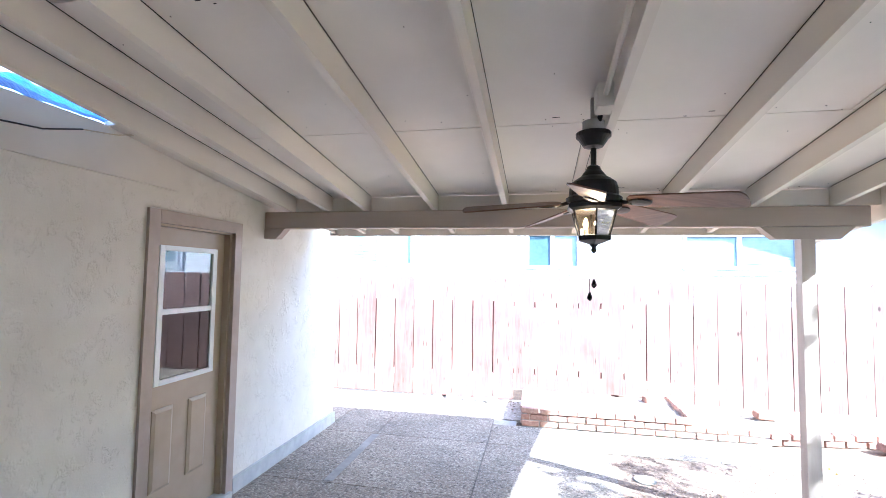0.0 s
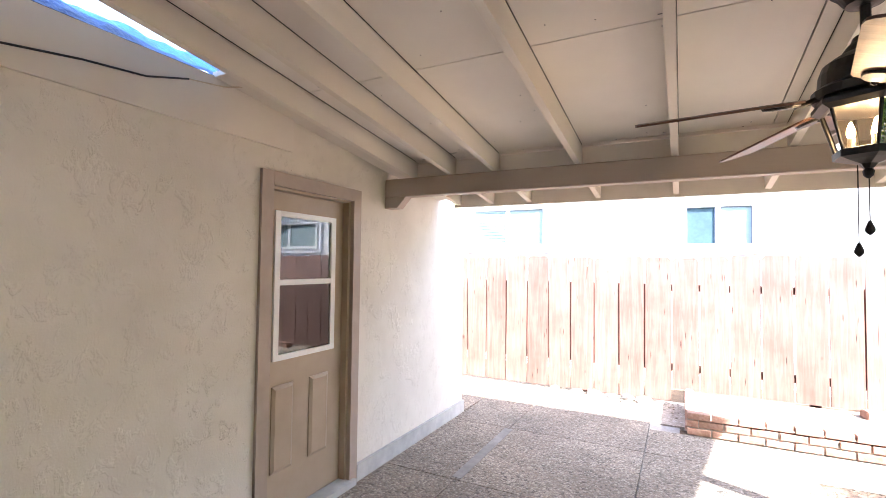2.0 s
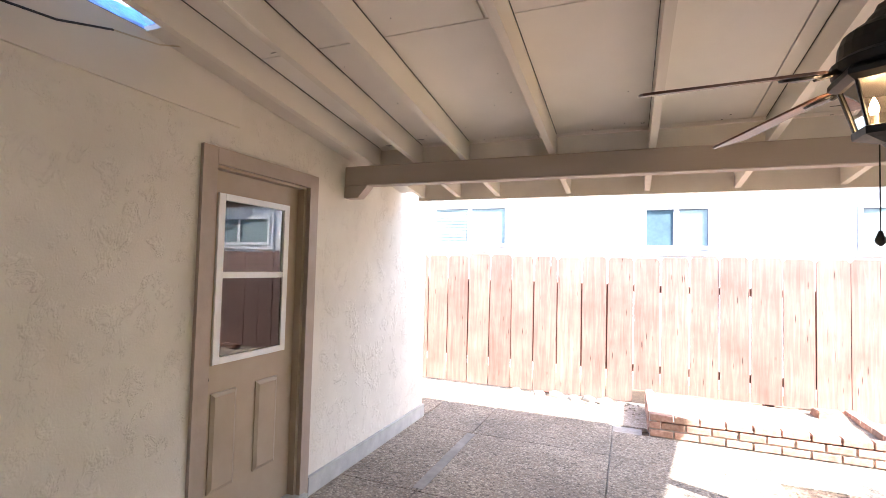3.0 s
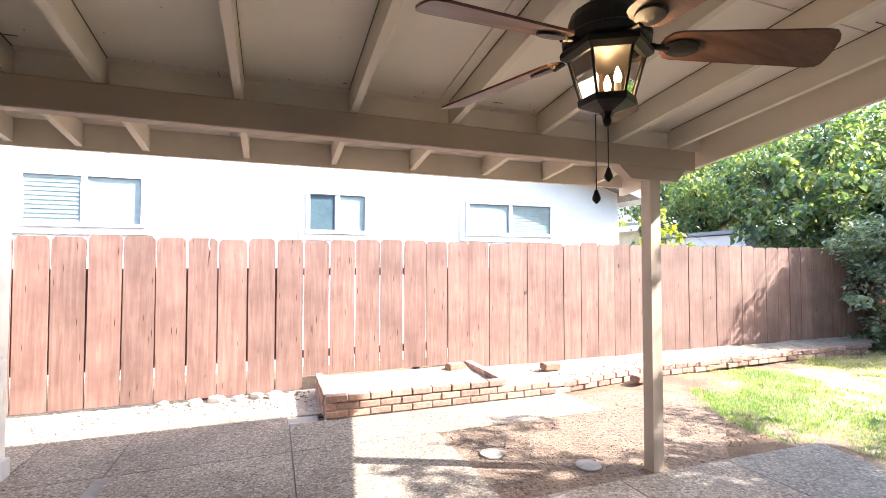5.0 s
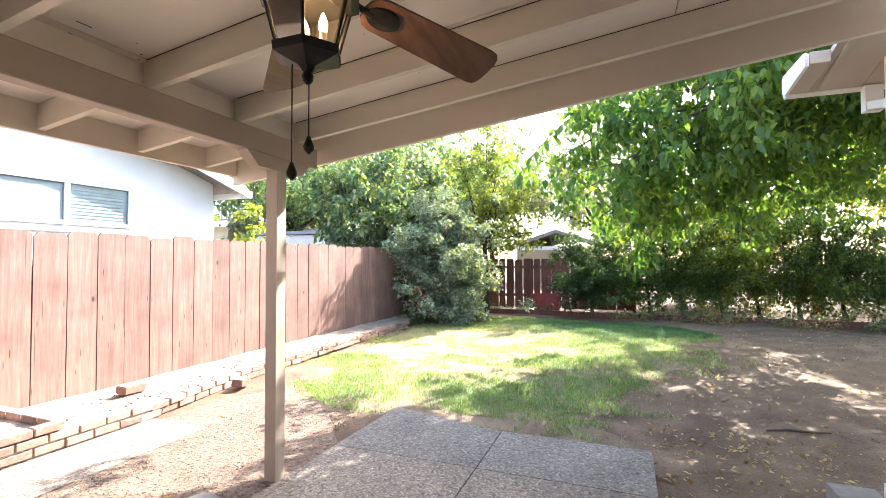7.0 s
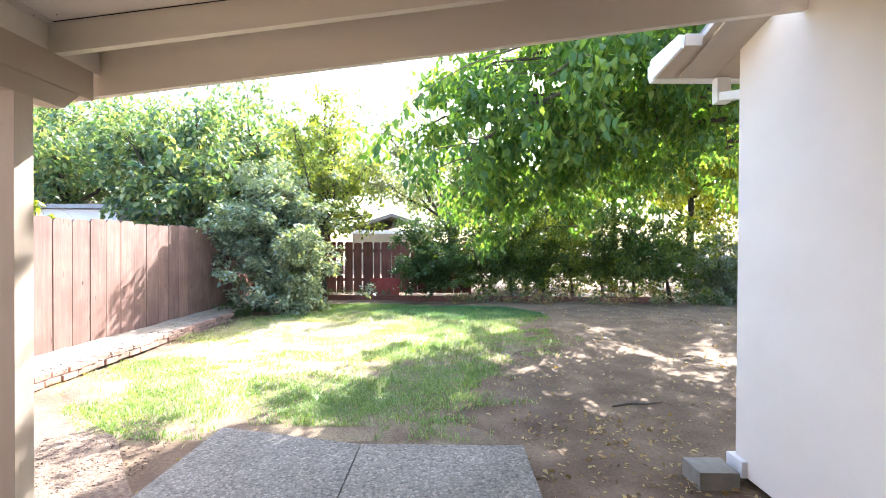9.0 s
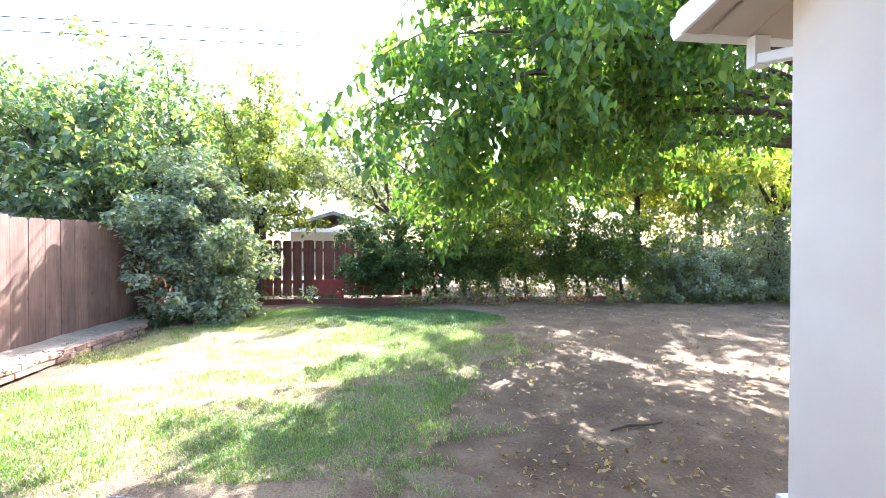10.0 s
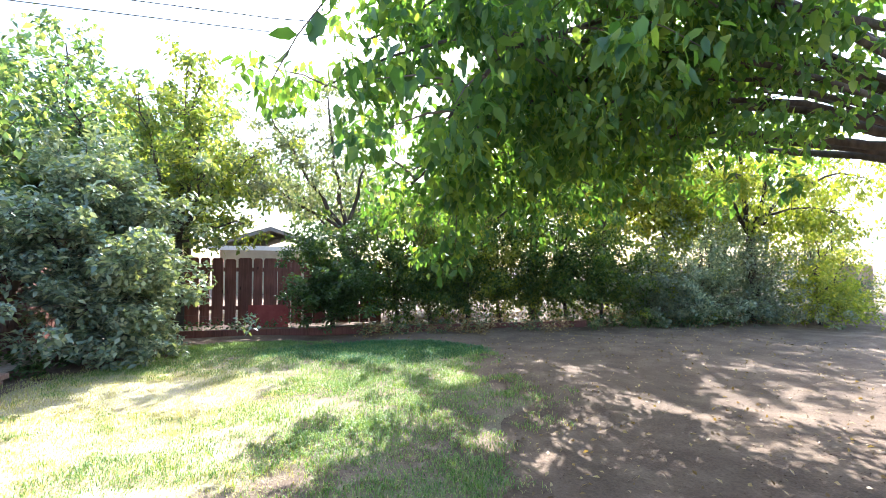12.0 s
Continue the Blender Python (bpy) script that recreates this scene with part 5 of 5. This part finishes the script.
for i, (hx, hy, top, m) in enumerate(((12.8, -5.0, 1.6, L_GREY), (12.6, -6.4, 1.8, L_BUSH), (12.3, -7.6, 2.2, L_GREY), (11.9, -9.2, 2.2, L_YELLOW), (13.7, -5.7, 2.0, L_YELLOW), (14.6, -8.6, 3.2, L_BUSH), (13.2, -10.6, 2.8, L_YELLOW), (16.5, -10.8, 5.0, L_BACK), (14.8, -6.9, 2.2, L_GREY), (13.9, -12.5, 3.6, L_BACK))):
    tree("wild_shrub", "sunlit straggling yellow-green shrub along the lot edge", (hx, hy, -0.05), (hx, hy + 0.05, top * 0.2), 0.04, [
        ((hx - 0.3, hy + 0.5, top * 0.6), (hx - 0.4, hy + 0.7, top * 0.75), 0.025), ((hx, hy - 0.5, top * 0.6), (hx, hy - 0.8, top * 0.7), 0.025),
        ((hx, hy, top * 0.7), (hx + 0.1, hy, top), 0.03), ((hx - 0.4, hy, top * 0.3), (hx - 0.6, hy + 0.2, 0.35), 0.02), ((hx - 0.2, hy - 0.5, top * 0.3), (hx - 0.4, hy - 0.7, 0.3), 0.02), ((hx - 0.2, hy + 0.5, top * 0.3), (hx - 0.3, hy + 0.8, 0.4), 0.02),
    ], 0, 0.085 if top < 4 else 0.13, m, 26, 46, 0.28 * top ** 0.9, category="shrub", seed=90 + i, start=0.1, hang_down=0.05)

tree("yellow_shrub", "bright yellow-green sapling beside the white house", (7.6, 8.9, -0.05), (7.6, 8.9, 1.0), 0.04, [
    ((7.4, 8.8, 1.6), (7.3, 8.8, 2.3), 0.02), ((7.9, 8.8, 1.6), (8.1, 8.8, 2.2), 0.02), ((7.6, 9, 1.4), (7.7, 8.7, 1.8), 0.02),
], 0, 0.12, L_YELLOW, 14, 30, 0.4, category="shrub", seed=110)

# low growth and fallen leaves
def low_growth(name, label, spots, size, mat, seed, category="plants"):
    g = np.random.default_rng(seed)
    pts = clump_points(g, [(x, y, r * 0.35) for x, y, r in spots], [r for _, _, r in spots], 90)
    pts = pts[pts[:, 2] > -0.03]
    tagged(leaves(name, pts, size, mat, None, g, 0.1), label, category, kind="stuff")


g = np.random.default_rng(3)
low_growth("ground_cover", "low green weeds along the fences and hedge", [(g.uniform(12.0, 13.0), y, g.uniform(0.15, 0.32)) for y in np.arange(-9, -3.6, 0.25)] + [(g.uniform(12.9, 13.5), y, g.uniform(0.15, 0.3)) for y in np.arange(3.6, 6.4, 0.3)] + [(g.uniform(9.6, 10.9), g.uniform(6.1, 6.7), g.uniform(0.15, 0.3)) for _ in range(10)], 0.07, L_DARK, 121)

low_growth("dry_brush", "dry tan brush under the hedge", [(g.uniform(13.3, 14.2), y, g.uniform(0.2, 0.4)) for y in np.arange(-5, 1.6, 0.22)], 0.06, L_DRY, 131)
n = 2600
fx = np.concatenate([g.uniform(4.0, 12.5, n), g.uniform(2.4, 4.6, 500), g.uniform(1.4, 3.8, 150)])
fy = np.concatenate([g.uniform(-6.5, 2.2, n), g.uniform(0.3, 1.6, 500), g.uniform(3.9, 5.6, 150)])
fz = np.array([ground_height(a, b) for a, b in zip(fx, fy)]) - 0.038 + g.uniform(0, 0.012, len(fx))
tagged(leaves("fallen_leaves", np.stack([fx, fy, fz], 1), 0.045, L_DRY, None, g, 0.0, 0.6), "dry curled tan leaves fallen on the dirt", "leaves", kind="stuff")

bm = tube(bmesh.new(), [(4.74, 0.64, -0.03), (4.79, 0.47, -0.02), (4.80, 0.30, -0.022), (4.86, 0.14, -0.03)], [0.008, 0.012, 0.011, 0.006], 7)
tagged(part("stick", bm, M_BARK), "thin dark fallen stick lying on the dirt", "stick")
back_edge = thing("back_border", (12.6, 1, 0), "low brown edging board along the back of the yard", "edging")
part("board", boxm(12.75, 12.80, -3.2, 6.2, -0.06, 0.09), M_FENCE_D, back_edge)
for wz, wy in ((6.5, 0), (6.95, 0.25)):
    bm = tube(bmesh.new(), [(14 + wy, 30, wz + 0.9), (14 + wy, 16, wz + 0.15), (14 + wy, 4, wz + 0.15), (14 + wy, -14, wz + 1.2)], 0.012, 5)
    tagged(part("power_line", bm, M_CABLE), "thin dark overhead power line", "wire", "power lines")


# faded red board against the back fence, tan panel fence at the lot edge
tagged(part("leaning_board", boxm(BX - 0.09, BX - 0.07, 3.55, 4.4, -0.04, 0.46, m=Matrix.Translation((BX, 0, 0)) @ Matrix.Rotation(radians(3), 4, "Y") @ Matrix.Translation((-BX, 0, 0))), grainy("faded_red_paint", (0.34, 0.05, 0.04), (0.45, 0.09, 0.07), 9, 0.7), bevel=0.003), "faded red board leaning against the dark fence", "board")
M_TANWOOD = wood_mat("tan_fence_wood", (0.26, 0.18, 0.11), (0.36, 0.26, 0.17), (0.44, 0.33, 0.22), vary=0.15)
side_fence = thing("side_fence", (13.6, -12, 0), "tan plank fence at the far lot edge", "fence", kind="structure")
for i in range(16):
    fence_board("board", side_fence, 13.6, -11.2 - 0.155 * i, 0.15, 0.02, 1.45 + fr.uniform(-0.01, 0.01), M_TANWOOD, "y", lean=fr.uniform(-0.4, 0.4))
part("rail", boxm(13.615, 13.65, -13.7, -11.1, 1.1, 1.18), M_TANWOOD, side_fence)


def stones(name, label, spots, lo, hi, material, seed):
    """Many small lumps, each an uneven eight-cornered clod."""
    g2 = np.random.default_rng(seed)
    n = len(spots)
    base = np.array([(x, y, z) for z in (-1, 1) for y in (-1, 1) for x in (-1, 1)], float)
    r = g2.uniform(lo, hi, n)
    v = np.array(spots)[:, None, :] + (base[None] * g2.uniform(0.45, 1.0, (n, 8, 3)) * np.array([1, 0.8, 0.6])) * r[:, None, None]
    f = np.array(((0, 2, 3, 1), (4, 5, 7, 6), (0, 1, 5, 4), (2, 6, 7, 3), (0, 4, 6, 2), (1, 3, 7, 5)))
    fs = (np.arange(n)[:, None, None] * 8 + f[None]).reshape(-1, 4)
    tagged(fast_mesh(name, v.reshape(-1, 3), fs, material), label, "stones", kind="stuff")


def rubble(at, size, seed):
    """One broken lump of concrete."""
    g3 = random.Random(seed)
    bm = bmesh.new()
    bmesh.ops.create_icosphere(bm, subdivisions=2, radius=1.0)
    for v in bm.verts:
        v.co = Vector([math.copysign(abs(q) ** 0.6, q) for q in v.co]) * g3.uniform(0.82, 1.05)
        v.co = Vector((v.co.x * size, v.co.y * size * 0.7, v.co.z * size * 0.55))
    bmesh.ops.transform(bm, matrix=Matrix.Translation(at) @ Matrix.Rotation(g3.uniform(0, 3), 4, "Z"), verts=bm.verts)
    tagged(part("concrete_lump", bm, M_SMOOTH), "pale broken concrete lump at the foot of the fence", "rubble", "broken concrete")


for k, rx in enumerate((-1.16, -0.86, -0.66, -0.45, -0.27, -0.08)):
    rubble((rx, 6.86 - 0.03 * (k % 2), 0.02), 0.065 + 0.012 * (k % 3), 60 + k)

g = np.random.default_rng(17)
stones("soil_clods", "small dry clods and pebbles on the planting bed", [(a, b, 0.14 if a < 2.3 else 0.10) for a, b in zip(g.uniform(0.5, 7.5, 700), g.uniform(6.1, 6.9, 700))], 0.004, 0.016, M_GRAVEL, 41)
stones("strip_pebbles", "pebbles and crumbs along the fence foot", [(a, b, 0.0) for a, b in zip(g.uniform(-2.3, 0.3, 350), 6.95 - np.abs(g.normal(0, 0.3, 350)))], 0.005, 0.022, M_GRAVEL, 42)
stones("mulch_chips", "brown wood chips and crumbs on the bare patch", [(a, b, -0.008) for a, b in zip(g.uniform(1.3, 3.9, 1800), g.uniform(3.95, 5.3, 1800)) if b < 3.9 + (a - 1.3) * 1.2 + 1.3 and (a < 3.1 or b > 4.1)], 0.003, 0.010, M_MULCH, 43)
stones("dirt_crumbs", "small crumbs of dry earth on the yard", [(a, b, ground_height(a, b) - 0.043) for a, b in zip(g.uniform(3.9, 10, 2600), g.uniform(-3.5, 1.8, 2600))], 0.002, 0.007, M_DIRT, 44)
low_growth("bed_weeds", "small green weeds at the foot of the fence", [(0.9, 6.8, 0.1), (1.6, 6.85, 0.08), (2.5, 6.7, 0.09), (5.4, 6.5, 0.12), (6.6, 6.6, 0.1), (7.9, 6.5, 0.14)], 0.035, L_BACK, 45, "weeds")

low_growth("hedge_weeds", "low mixed green and dry weeds at the hedge foot", [(g.uniform(12.2, 13.2), y, g.uniform(0.12, 0.3)) for y in np.arange(-10, 2.2, 0.17)], 0.06, L_BACK, 46, "weeds")
low_growth("dry_tufts", "tan dry tufts and litter at the hedge foot", [(g.uniform(12.0, 13.6), y, g.uniform(0.1, 0.28)) for y in np.arange(-10, 2.2, 0.2)], 0.06, L_DRY, 47, "weeds")

eave_end = thing("eave_end", (WX, 5.5, 2.4), "pale end of the eave and gutter above the wall corner", "eave", kind="structure")
part("rafter_tail", prism(bmesh.new(), [(5.46, 2.36), (5.62, 2.36), (5.70, 2.44), (5.70, 2.52), (5.46, 2.52)], "x", WX - 0.12, WX - 0.03), M_RAFTER, eave_end)
part("gutter", prism(bmesh.new(), [(5.705, 2.40), (5.78, 2.38), (5.82, 2.44), (5.82, 2.52), (5.705, 2.52)], "x", WX - 4, WX + 0.05), M_WHITE, eave_end)
